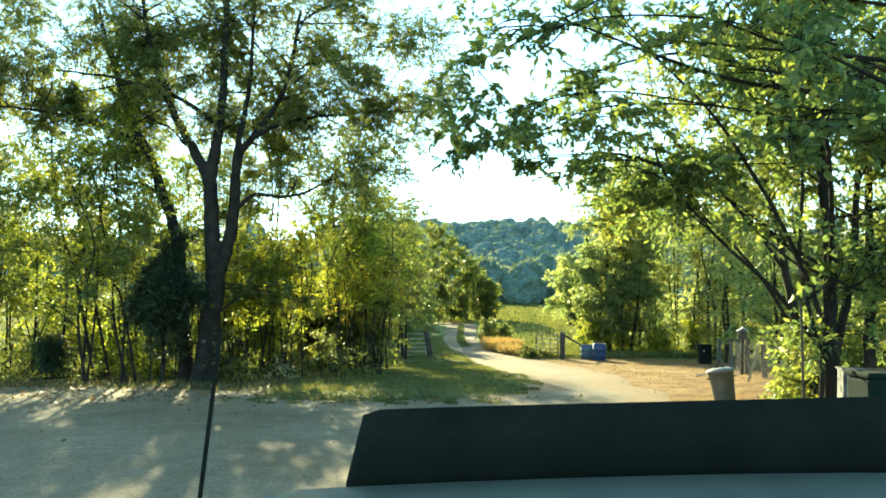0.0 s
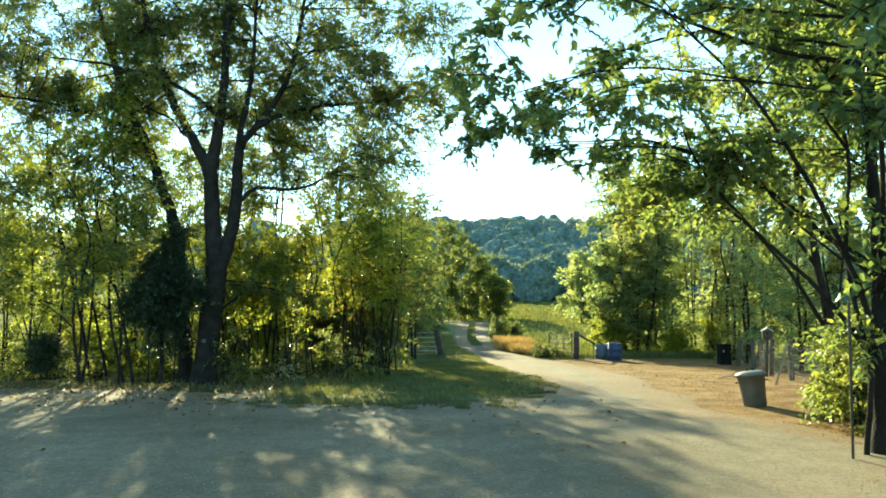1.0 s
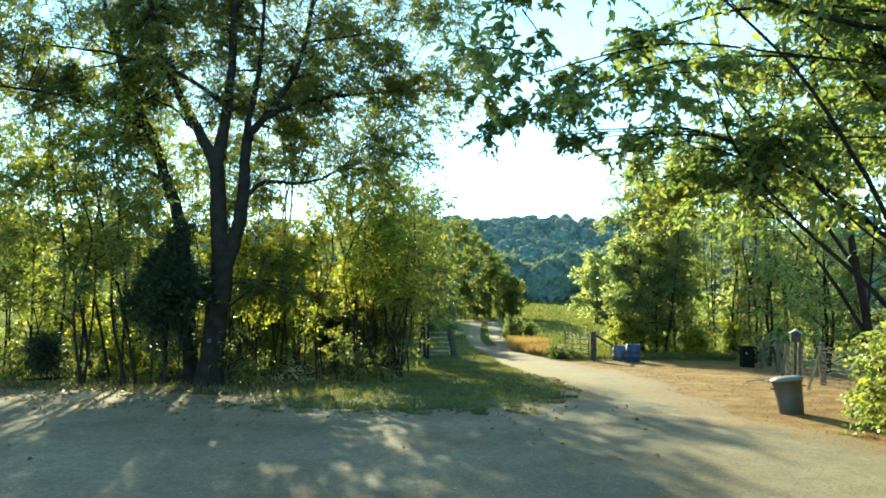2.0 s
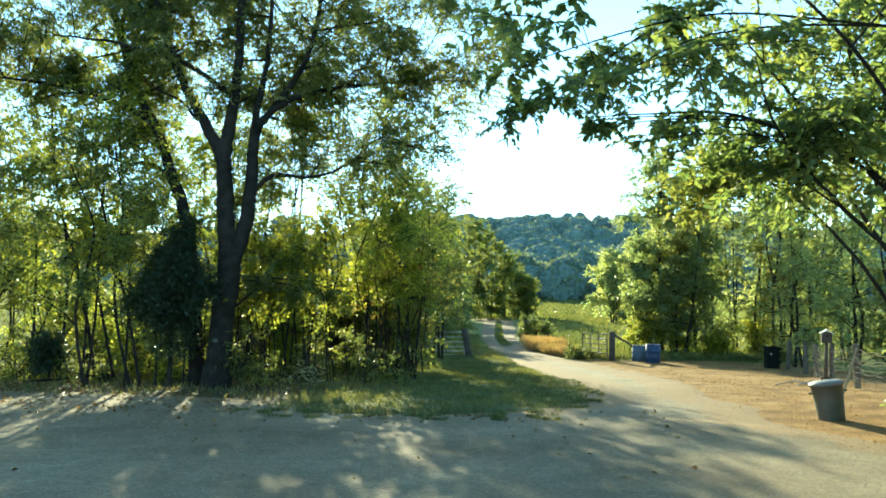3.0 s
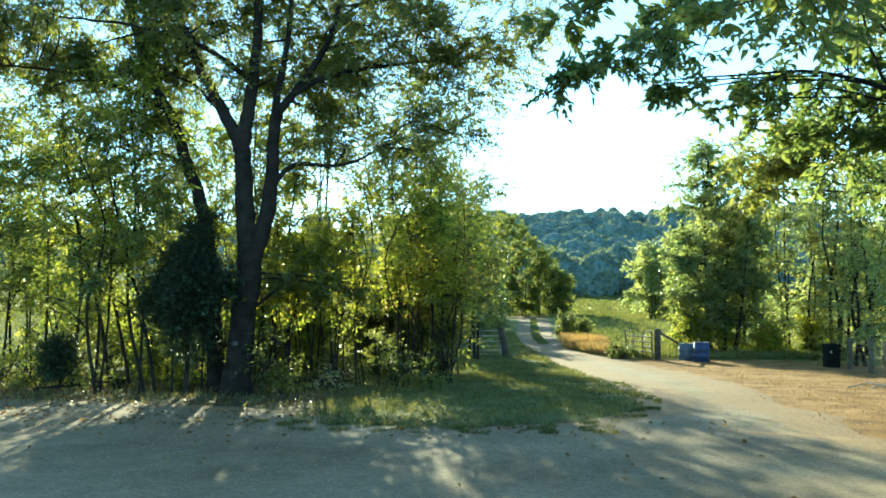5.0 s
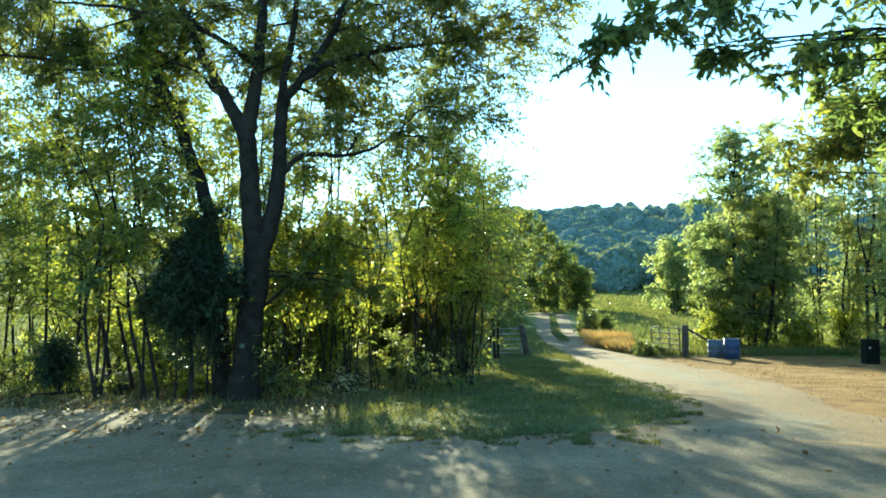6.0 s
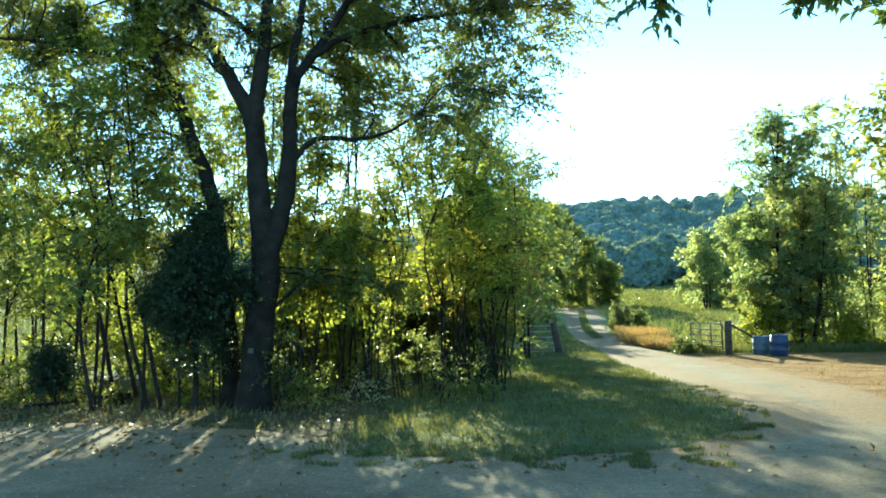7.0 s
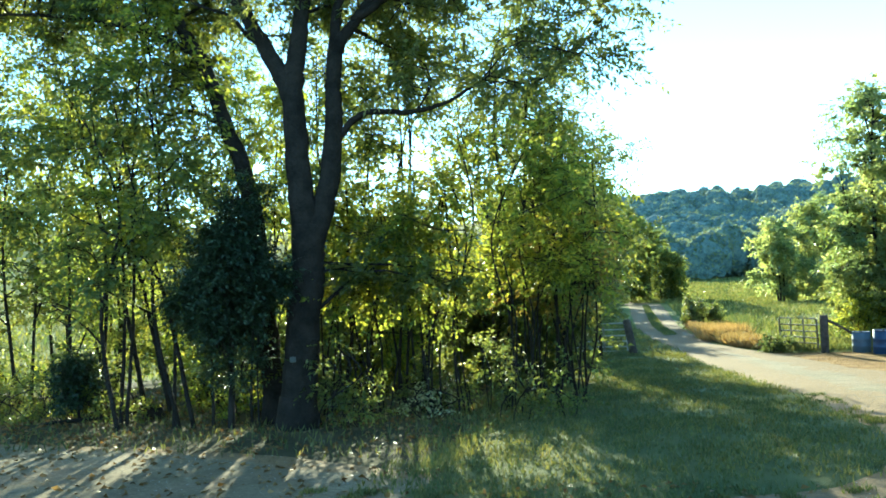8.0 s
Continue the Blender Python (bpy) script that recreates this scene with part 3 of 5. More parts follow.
for i in range(5):
    x = -6.5 + 3.3 * i / 4 + rng0.uniform(-0.3, 0.3)
    random_tree("slender_tree", 200 + i, (x, 24.6 + rng0.uniform(0, 2.2)), rng0.uniform(7.4, 9.2), rng0.uniform(1.5, 2.2), LEAF_HEDGE, "slender young tree with an open airy crown",
                "tree", "slender trees behind the oak", rng0.uniform(-0.03, 0.03), 0.58, 14, 0.03, 2, branches=7, twigs=2.7, per=11, twig=0.65, length=0.13, width=0.06)
for i, (x, y, h) in enumerate([(-8.6, 26.3, 7.4), (-9.1, 27.3, 7.9), (-8.0, 26.9, 7.2), (-7.0, 26.6, 7.6)]):
    random_tree("slender_tree", 250 + i, (x, y), h, 1.2, LEAF_LIME, "slender young tree with backlit yellow-green leaves", "tree", "slender trees behind the oak", 0.0, 0.5, 14, 0.028, 2, branches=7, twigs=3.6, per=10, twig=0.55, length=0.115, width=0.055)
for i, (x, y, h, r) in enumerate([(-3.1, 25.2, 7.8, 1.7), (-2.2, 27.2, 7.4, 1.8), (-2.3, 29.2, 7.2, 1.7), (-2.4, 32.2, 7.2, 1.7)]):
    random_tree("slender_tree", 230 + i, (x, y), h, r, LEAF_HEDGE, "slender young tree with feathery twigs and sparse leaves",
                "tree", "slender trees behind the oak", 0.0, 0.48, 13, 0.026, 2, branches=7, twigs=2.7, per=10, twig=0.8, length=0.12, width=0.055)
for i, (x, y) in enumerate([(-2.9, 28.4), (-2.75, 30.2), (-2.8, 32.0)]):
    random_tree("understorey_shrub", 85 + i, (x, y), 3.9 - 0.2 * i, 1.2, LEAF_HEDGE, "leafy understorey shrub with thin stems near the track",
                "shrub", "shrubs under the trees", 0.0, 0.34, 11, 0.02, 3, 0.4, 1.25, branches=6, twigs=3.8, per=11, twig=0.55, length=0.12, width=0.06)
random_tree("understorey_shrub", 89, (-2.1, 26.0), 3.6, 1.25, LEAF_RUSSET, "understorey shrub with leaves turning bronze", "shrub", "shrubs under the trees", 0.0, 0.52, 12, 0.02, 3, 0.4, 1.25, branches=8, twigs=3.6, per=11, twig=0.5, length=0.115, width=0.058)
for i in range(7):
    x = -18.0 + 11.2 * i / 6 + rng0.uniform(-0.3, 0.3)
    random_tree("wood_edge_shrub", 260 + i, (x, 26.4 + rng0.uniform(-1.2, 2.6)), rng0.uniform(2.2, 3.4), rng0.uniform(1.2, 1.7), LEAF_HEDGE if i % 2 else LEAF_LIME, "sunlit yellow-green shrub behind the saplings",
                "shrub", "shrubs behind the saplings", 0.0, 0.15, 12, 0.03, 4, branches=6, twigs=4.6, per=11, twig=0.55, length=0.12, width=0.06)
for i in range(9):
    x = -9.0 + 6.2 * i / 8 + rng0.uniform(-0.3, 0.3)
    random_tree("thicket_bush", 300 + i, (x, rng0.uniform(28.8, 32.5)), rng0.uniform(2.9, 3.6), rng0.uniform(1.2, 1.6), LEAF_OAK, "tall thicket bush in deep shade",
                "bush", "thicket behind the shrubs", 0.0, 0.08, 15, 0.04, 4, branches=7, twigs=3.8, per=9, twig=0.6, length=0.18, width=0.095)
for i, (x, y, h, r) in enumerate([(-2.0, 34.8, 7.2, 1.9), (-1.8, 38.4, 7.0, 2.2)]):
    random_tree("corner_tree", 240 + i, (x, y), h, r, LEAF_OAK, "leafy shaded tree standing by the half-hidden gate", "tree", "trees along the track",
                0.0, 0.34, 20, 0.06, 2, branches=7, twigs=3.8, per=11, twig=0.65, length=0.14, width=0.07)
for i in range(5):
    random_tree("thicket_bush", 320 + i, (-14.6 + 5.0 * i / 4 + rng0.uniform(-0.3, 0.3), rng0.uniform(30.0, 34)), rng0.uniform(2.2, 3.2), rng0.uniform(1.1, 1.5), LEAF_OAK, "low thicket bush at the back of the wood",
                "bush", "thicket behind the shrubs", 0.0, 0.08, 15, 0.04, 4, branches=7, twigs=3.8, per=9, twig=0.6, length=0.18, width=0.095)
TRACK = [(-4.2, 37, 6.0, 1.6), (-3.4, 43, 5.6, 1.7), (-2.9, 49, 5.2, 1.6), (-2.8, 56, 5.4, 1.7), (-2.6, 64, 6.0, 2.0), (-2.7, 73, 7.2, 2.2), (-3.4, 84, 6.2, 2.2), (-3.2, 95, 9.0, 2.8),
         (-6.4, 103, 12.5, 3.4), (-3.2, 105, 12.8, 3.2), (-0.6, 104, 12.2, 2.9), (1.2, 106, 11.0, 2.7), (3.0, 106, 9.2, 2.4), (4.6, 107, 7.2, 2.1), (6.0, 108, 5.4, 1.8)]
for i, (x, y, h, r) in enumerate(TRACK):
    random_tree("trackside_tree", 90 + i, (x, y), h, r, LEAF_OAK if y < 66 else LEAF_HEDGE, "shady tree with a low dense crown beside the track",
                "tree", "trees along the track", 0.0, 0.08, 20, 0.1, 2, branches=8 if y < 60 else 6, twigs=4.8 if y < 60 else 3.4, per=10, twig=0.8, length=0.2 if y < 60 else 0.36, width=0.1 if y < 60 else 0.2)

# ---- the overhanging tree on the right ----
tree("overhanging_tree", 21, (5.85, 12.5, 0.0),
     [([(0, 0, 0), (0.0, 0, 1.5), (0.05, 0.1, 3.0), (0.0, 0.2, 5.0), (-0.2, 0.3, 8)], 0.13, 0.05),
      ([(-0.02, 0, 1.2), (-0.7, 0.2, 2.2), (-1.6, 0.5, 3.2), (-2.3, 0.7, 4.2), (-2.5, 0.9, 5.2)], 0.04, 0.01),
      ([(-0.02, 0, 1.6), (-0.8, -0.3, 3.2), (-1.9, -0.6, 4.8), (-3.2, -0.8, 6.0)], 0.045, 0.012),
      ([(0.0, 0.1, 2.6), (-0.9, 0.5, 3.3), (-1.7, 0.9, 4.3), (-2.6, 1.2, 5.6)], 0.035, 0.01),
      ([(0.0, 0, 2.2), (-0.3, -0.8, 3.8), (-1.0, -1.8, 5.2), (-2.0, -2.6, 6.2)], 0.045, 0.015),
      ([(0.0, 0, 1.0), (0.5, 0.4, 2.4), (0.9, 0.8, 4.2), (1.2, 1.0, 6)], 0.08, 0.03),
      ([(0.0, 0.1, 2.4), (-1.2, 0.7, 3.7), (-2.6, 1.2, 4.5), (-3.6, 1.5, 4.6), (-4.7, 1.5, 4.55)], 0.03, 0.006),
      ([(-0.1, 0.25, 5.2), (-1.6, 0.7, 6.1), (-3.2, 1.3, 6.0), (-4.6, 1.7, 5.2), (-5.9, 1.9, 4.45)], 0.03, 0.005)],
     crown_clumps(41, 14, (0.5, 0.5, 3.6), (2.0, 1.3, 3.0), lambda x: 1.3, (0.6, 0.9), (0.56, 0.7), 0.5)
     + crown_clumps(42, 9, (-2.1, 0.4, 4.8), (1.9, 1.0, 1.4), lambda x: 3.3 - 0.35 * x, (0.55, 0.85), (0.5, 0.7), 0.35)
     + crown_clumps(43, 10, (-2.8, 0.2, 6.6), (3.4, 2.0, 1.5), lambda x: 5.5, (0.7, 1.0), (0.45, 0.75), 0.4)
     + crown_clumps(49, 8, (-2.2, 1.3, 4.2), (1.3, 0.8, 1.0), lambda x: 3.4, (0.4, 0.6), (0.42, 0.6), 0.6)
     + [((x, 1.5, z), (0.3, 0.24, 0.14), 0.39) for x, z in ((-4.6, 4.5), (-4.2, 4.45), (-3.9, 4.2), (-3.65, 4.35), (-3.45, 4.05), (-3.35, 4.45), (-3.0, 4.6), (-3.1, 3.9))]
     + crown_clumps(48, 6, (-0.5, 0.2, 5.9), (1.5, 1.0, 1.3), lambda x: 4.6, (0.6, 0.85), (0.56, 0.8), 0.45)
     + [((-3.2, 1.35, 6.0), (0.5, 0.35, 0.12), 0.5), ((-3.7, 1.45, 5.75), (0.5, 0.3, 0.1), 0.5), ((-4.2, 1.55, 5.45), (0.5, 0.3, 0.1), 0.5), ((-4.65, 1.7, 5.15), (0.4, 0.2, 0.08), 0.45), ((-5.05, 1.8, 4.95), (0.35, 0.16, 0.06), 0.42), ((-5.4, 1.87, 4.75), (0.3, 0.12, 0.05), 0.41), ((-5.7, 1.9, 4.58), (0.25, 0.1, 0.04), 0.3),
        ((-4.5, 0.9, 4.85), (0.55, 0.4, 0.15), 0.5), ((-3.4, -0.2, 4.7), (0.7, 0.6, 0.3), 0.6), ((-1.8, -2.8, 5.5), (1.0, 1.0, 0.4), 0.7)],
     LEAF_BROAD, "slanting-stemmed tree with flat leafy sprays overhanging the yard", group="trees at the yard's edge", branches=8, twigs=7.4, per=12, twig=0.58, length=0.115, width=0.058, fine=True, sticks=True, droop=0.25)
tree("climbing_vine", 22, (5.55, 12.35, 0.0),
     [([(0, 0, 0), (0.1, 0.05, 1.2), (-0.15, 0.1, 2.6), (-0.05, 0.2, 4.2), (-0.3, 0.4, 5.8)], 0.04, 0.02),
      ([(-0.15, 0.1, 2.6), (-0.8, 0.2, 3.2), (-1.5, 0.3, 4.1)], 0.02, 0.008),
      ([(-0.05, 0.2, 4.2), (-0.8, 0.4, 5.4), (-1.6, 0.6, 6.2)], 0.025, 0.01)],
     [((-1.5, 0.6, 6.2), (1.0, 0.7, 0.4), 1.5), ((0.2, 0.5, 5.8), (0.8, 0.6, 0.8), 1.4),
      ((-1.6, 0.4, 4.2), (0.5, 0.4, 0.4), 0.7), ((-0.9, 0.2, 3.3), (0.4, 0.4, 0.3), 0.6), ((-0.4, -0.2, 3.4), (0.4, 0.4, 0.5), 0.6), ((0.3, -0.2, 2.4), (0.4, 0.4, 0.5), 0.6)],
     LEAF_BROAD, "climbing vine with large hanging leaves draped through the tree", "vine", branches=6, twigs=4, per=4, twig=0.5, length=0.17, width=0.12, fine=True, sticks=True, droop=0.35, limb_name="stem")

tree("arching_tree", 23, (6.3, 8.4, 0.0),
     [([(0, 0, 0), (0.05, 0, 1.6), (-0.1, 0.1, 3.2), (-0.4, 0.2, 5.2), (-0.8, 0.3, 7.5)], 0.14, 0.05),
      ([(-0.05, 0, 2.2), (-1.0, -0.3, 3.3), (-2.2, -0.7, 4.1), (-3.2, -1.0, 4.4)], 0.024, 0.006),
      ([(-0.2, 0.1, 3.6), (-1.4, 0.5, 4.6), (-3.0, 0.9, 5.3), (-4.6, 1.1, 5.4), (-6.0, 1.2, 4.9)], 0.024, 0.005),
      ([(-0.1, 0.1, 2.9), (-1.3, 0.9, 3.9), (-2.8, 1.7, 4.5), (-4.3, 2.2, 4.6), (-5.3, 2.5, 4.2)], 0.02, 0.005),
      ([(-2.8, 1.7, 4.5), (-4.2, 2.5, 4.9), (-5.6, 3.0, 4.7), (-6.2, 3.2, 4.5)], 0.014, 0.004)],
     crown_clumps(81, 9, (-2.4, 0.6, 5.35), (2.4, 1.3, 0.6), lambda x: 4.9, (0.45, 0.7), (0.56, 0.75), 0.5)
     + crown_clumps(82, 9, (-2.6, -0.9, 3.9), (0.9, 0.7, 1.2), lambda x: 2.6, (0.32, 0.5), (0.42, 0.6), 0.8)
     + [((-5.9, 1.1, 4.8), (0.4, 0.3, 0.35), 0.5), ((-5.5, 1.3, 5.15), (0.5, 0.4, 0.35), 0.56), ((-5.0, 1.1, 5.45), (0.5, 0.4, 0.3), 0.6), ((-6.3, 1.15, 4.45), (0.25, 0.2, 0.3), 0.41), ((-5.9, 3.1, 4.85), (0.35, 0.3, 0.25), 0.5), ((-6.2, 3.2, 4.5), (0.35, 0.2, 0.1), 0.41),
        ((-5.2, 2.6, 4.25), (0.4, 0.35, 0.1), 0.5), ((-4.5, 2.2, 4.3), (0.4, 0.35, 0.12), 0.5), ((-3.6, 1.9, 4.45), (0.45, 0.4, 0.2), 0.5), ((-4.4, 2.7, 4.9), (0.45, 0.4, 0.2), 0.5)],
     LEAF_BROAD, "broad-leaved tree arching long drooping boughs over the yard", group="trees at the yard's edge", branches=6, twigs=4.6, per=10, twig=0.5, length=0.115, width=0.062, fine=True, sticks=True, droop=0.3)

random_tree("yard_tree", 480, (6.95, 13.6), 7.5, 1.8, LEAF_BROAD, "young dark-trunked tree behind the metal cabinet", "tree", "trees at the yard's edge", 0.02, 0.3, 16, 0.12, 1, branches=8, twigs=5, per=11, twig=0.6, length=0.12, width=0.06)

# ---- the hedge on the right ----
for i in range(12):
    x = 7.9 + 0.84 * i + rng0.uniform(-0.25, 0.25)
    y = 42.8 - 0.2 * i + rng0.uniform(-0.8, 2)
    h = 4.8 if i == 0 else (rng0.uniform(6.3, 7.4) if x < 10.8 else rng0.uniform(7.8, 9.4))
    random_tree("hedge_tree", 110 + i, (x, y), h, rng0.uniform(1.6, 2.0), LEAF_PALE if i % 4 else LEAF_HEDGE, "bushy hedgerow tree with several thin trunks and green leaves",
                "tree", "hedgerow trees", 0.0, 0.1, 22, 0.055, 3, branches=6, twigs=3.1, per=11, twig=0.65, length=0.16, width=0.08)
tree("tall_hedge_tree", 61, (8.6, 43.0, ground_z(8.6, 43) - 0.03),
     [([(0, 0, 0), (0.05, 0, 2.5), (-0.05, 0, 5.5), (0.2, 0, 9.6)], 0.14, 0.03), ([(0.02, 0, 2.0), (0.7, 0.1, 4.2), (1.0, 0.1, 6.8)], 0.07, 0.02), ([(0, 0, 2.3), (-0.8, 0.1, 4.4), (-1.1, 0.1, 6.4)], 0.07, 0.02)],
     crown_clumps(44, 84, (0.5, -0.1, 5.2), (2.6, 1.6, 5.2), lambda x: 1.4, (0.6, 0.85), (0.42, 0.62)),
     LEAF_PALE, "tall round-headed hedgerow tree with a full green crown", group="hedgerow trees", branches=9, twigs=7, per=11, twig=0.6, length=0.165, width=0.085)
for i in range(9):
    x, y = 12.5 + 0.35 * i + rng0.uniform(-0.4, 0.4), 38.5 - 2.7 * i + rng0.uniform(-1, 1)
    random_tree("hedge_tree", 130 + i, (x, y), rng0.uniform(5.5, 8.0), rng0.uniform(1.5, 2.0), LEAF_PALE if i % 3 else LEAF_AUTUMN, "hedgerow tree with green leaves turning yellow",
                "tree", "hedgerow trees", 0.0, 0.06, 20, 0.07, 2, branches=7, twigs=3.2, per=11, twig=0.65, length=0.14, width=0.07)
for i in range(4):
    random_tree("hedge_shrub", 400 + i, (7.6 + 1.7 * i + rng0.uniform(-0.3, 0.3), 42.0 + rng0.uniform(-0.4, 0.6)), rng0.uniform(1.2, 1.9), rng0.uniform(0.7, 1.0), LEAF_LIME, "low leafy shrub filling the hedge bottom",
                "shrub", "hedge bottom shrubs", 0.0, 0.12, 10, 0.03, 4, branches=6, twigs=4.5, per=10, twig=0.5, length=0.14, width=0.07)
tree("wayside_tree", 33, (8.4, 19.5, ground_z(8.4, 19.5) - 0.03),
     [([(0, 0, 0), (-0.1, 0, 1.6), (-0.4, 0, 3.4), (-0.8, 0.1, 5.6), (-1.2, 0.1, 8.0)], 0.12, 0.04), ([(-0.1, 0, 1.4), (-1.0, 0.1, 2.9), (-2.2, 0.2, 4.2), (-3.4, 0.3, 5.2)], 0.05, 0.012), ([(-0.3, 0, 2.8), (-1.3, 0.1, 4.4), (-2.4, 0.2, 5.8), (-3.2, 0.3, 7.0)], 0.045, 0.012)],
     crown_clumps(45, 25, (-1.5, 0.1, 6.1), (3.0, 1.0, 3.0), lambda x: 4.2 + 0.3 * max(0, 1.5 + x), (0.6, 1.0), (0.6, 1.0))
     + crown_clumps(47, 6, (-4.0, 0.2, 4.6), (0.9, 0.6, 1.2), lambda x: 3.4, (0.45, 0.65), (0.5, 0.8)),
     LEAF_HEDGE, "slanting wayside tree with fine leaves over the verge", group="trees at the yard's edge", branches=8, twigs=8, per=11, twig=0.55, length=0.12, width=0.065)
for i in range(8):
    random_tree("vine_shrub", 150 + i, (6.4 + 0.34 * i + rng0.uniform(-0.15, 0.15), 14.4 + 0.75 * (i % 4)), rng0.uniform(1.2, 1.8) + 0.2 * i, rng0.uniform(0.6, 0.95), LEAF_BROAD if i % 4 else LEAF_HEDGE, "straggly shrub hung with yellowing vine leaves",
                "shrub", "shrubs by the bin", 0.0, 0.08, 9, 0.025, 3, branches=5, twigs=8, per=9, twig=0.4, length=0.1, width=0.06)
for i, (x, y, h, r) in enumerate([(13.6, 88, 7.6, 2.9), (16.6, 90, 9.6, 3.3), (20.0, 91, 8.6, 3.2), (24.5, 95, 7.5, 3.0)]):
    random_tree("field_tree", 170 + i, (x, y), h, r, LEAF_PALE, "rounded bushy tree standing in the meadow", "tree", "trees in the meadow", 0.0, 0.1, 18, 0.1, 3,
                branches=8, twigs=7.5, per=8, twig=0.9, length=0.34, width=0.18)

for i, (x, y, h, r) in enumerate([(3.15, 55.5, 1.6, 0.85), (3.9, 56.4, 1.15, 0.7)]):
    random_tree("track_bush", 180 + i, (x, y), h, r, LEAF_OAK, "low dull bush at the shaded bend of the track", "bush", "bushes by the track", 0.0, 0.1, 12, 0.02, 4,
                branches=6, twigs=4, per=9, twig=0.4, length=0.15, width=0.08)

for i, (x, y, h, r) in enumerate([(4.15, 39.7, 0.6, 0.42), (4.5, 39.9, 0.5, 0.36)]):
    random_tree("gate_weed", 190 + i, (x, y), h, r, LEAF_OAK, "dusty grey-green weed tuft at the open gate's end", "weed", "weeds by the gate", 0.0, 0.12, 8, 0.009, 3, branches=5, twigs=3.5, per=8, twig=0.25, length=0.09, width=0.045)

# ---- distant woods ----
def far_woods():
    """Wooded hills: lumpy crowns side by side, each ragged with leafy tufts."""
    rng = np.random.default_rng(9)
    bm = bmesh.new()
    bmesh.ops.create_icosphere(bm, subdivisions=3, radius=1)
    bmesh.ops.delete(bm, geom=[v for v in bm.verts if v.co.z < -0.8], context="VERTS")
    bm.verts.ensure_lookup_table()
    ball = np.array([v.co[:] for v in bm.verts])
    tri = np.array([[v.index for v in f.verts] for f in bm.faces])
    bm.free()
    spots = []
    for i in range(52):
        spots.append((-32 + 2.6 * i + rng.normal() * 1.6, 204 + rng.normal() * 7, rng.uniform(8, 15), rng.uniform(3.0, 5.0), 260))
    for i in range(500):
        inside = i % 5 < 4
        a = rng.uniform(-0.1, 0.34) if inside else rng.uniform(-0.55, 0.8)
        d = rng.uniform(232, 430)
        spots.append((d * math.sin(a), d * math.cos(a), rng.uniform(8, 12.5), rng.uniform(4.2, 6.6), 140 if inside else 0))
    verts, faces, pos, along, base = [], [], [], [], 0
    for x, y, h, r, n in spots:
        z = ground_z(x, y)
        wave, turn = rng.normal(size=(7, 3)) * np.array([2.2, 2.6, 3.2, 4.5, 6, 8, 11])[:, None], rng.uniform(0, 6.28, 7)
        swell = np.array([0.06, 0.055, 0.05, 0.045, 0.045, 0.04, 0.035])

        def skin(d):
            return d * (1 + np.sin(d @ wave.T + turn) @ swell)[:, None] * np.array([r, r, h * 0.46]) + np.array([x, y, z + h * 0.4])

        verts.append(skin(ball))
        faces.append(tri + base)
        base += len(ball)
        if n:
            d = unit(rng.normal(size=(n, 3)) + np.array([0, -0.5, 0.3]))
            pos.append(skin(d))
            along.append(np.cross(d, rng.normal(size=(n, 3))) * 0.7 + d * 0.6)
    tagged(mesh_object("distant_woods", np.vstack(verts).tolist(), np.vstack(faces).tolist(), FAR_CROWN_HAZED, None, True), "wooded hillside of rounded tree crowns beyond the field, haze in their colour", "woods", kind="stuff")
    tufts = leaves_object("distant_foliage", rng, np.vstack(pos), np.vstack(along), 0.9, 0.66, LEAF_FAR_HAZED, None)
    tagged(tufts, "leaf tufts of the distant wood, haze in their blue-green colour", "foliage", kind="stuff")


far_woods()


# ---- grass ----
def blades(name, seed, spots, height, width, material, label):
    rng = np.random.default_rng(seed)
    n = len(spots)
    pos = np.array([(x, y, ground_z(x, y) + 0.02) for x, y in spots])
    along = np.column_stack([rng.normal(size=n) * 0.35, rng.normal(size=n) * 0.35, np.ones(n)])
    ob = leaves_object(name, rng, pos, along, height, width, material, None)
    return tagged(ob, label, "grass", kind="stuff")


def strew(seed, n, box, keep):
    r = random.Random(seed)
    out = []
    while len(out) < n:
        x, y = r.uniform(box[0], box[1]), r.uniform(box[2], box[3])
        if keep(x, y, r):
            out.append((x, y))
    return out


def tufty(x, y, scale, r):
    return noise.noise((x * scale, y * scale, 7.0)) + 0.5 * noise.noise((x * scale * 3, y * scale * 3, 1.0)) > r.uniform(-0.7, 0.3)


blades("short_grass", 1, strew(1, 45000, (-4.0, 2.2, 17.3, 40), lambda x, y, r: x < between(y, LAWN)[1] + r.uniform(-0.35, 0.12) and y > 17.35 + 0.25 * noise.noise((x * 2, 0, 0)) and tufty(x, y, 0.8, r)),
       0.085, 0.018, GRASS_LAWN, "short mown grass with yellow tips beside the track")
blades("edge_tufts", 18, strew(18, 5000, (-4.5, 2.6, 16.6, 26), lambda x, y, r: (between(y, LAWN)[1] - 0.1 < x < between(y, LAWN)[1] + 0.4 or (16.7 < y < 17.5 and x < 1.2)) and noise.noise((x * 3, y * 3, 5.0)) > r.uniform(0.05, 0.5)),
       0.07, 0.014, GRASS_LAWN, "straggling grass tufts creeping onto the gravel")
blades("woodland_grass", 2, strew(2, 5500, (-17, -3, 19.0, 30), lambda x, y, r: y > 19.6 - (x + 10) * 0.12 and tufty(x, y, 0.6, r)), 0.14, 0.02, GRASS_LAWN, "thin woodland grass and weeds among leaf litter")
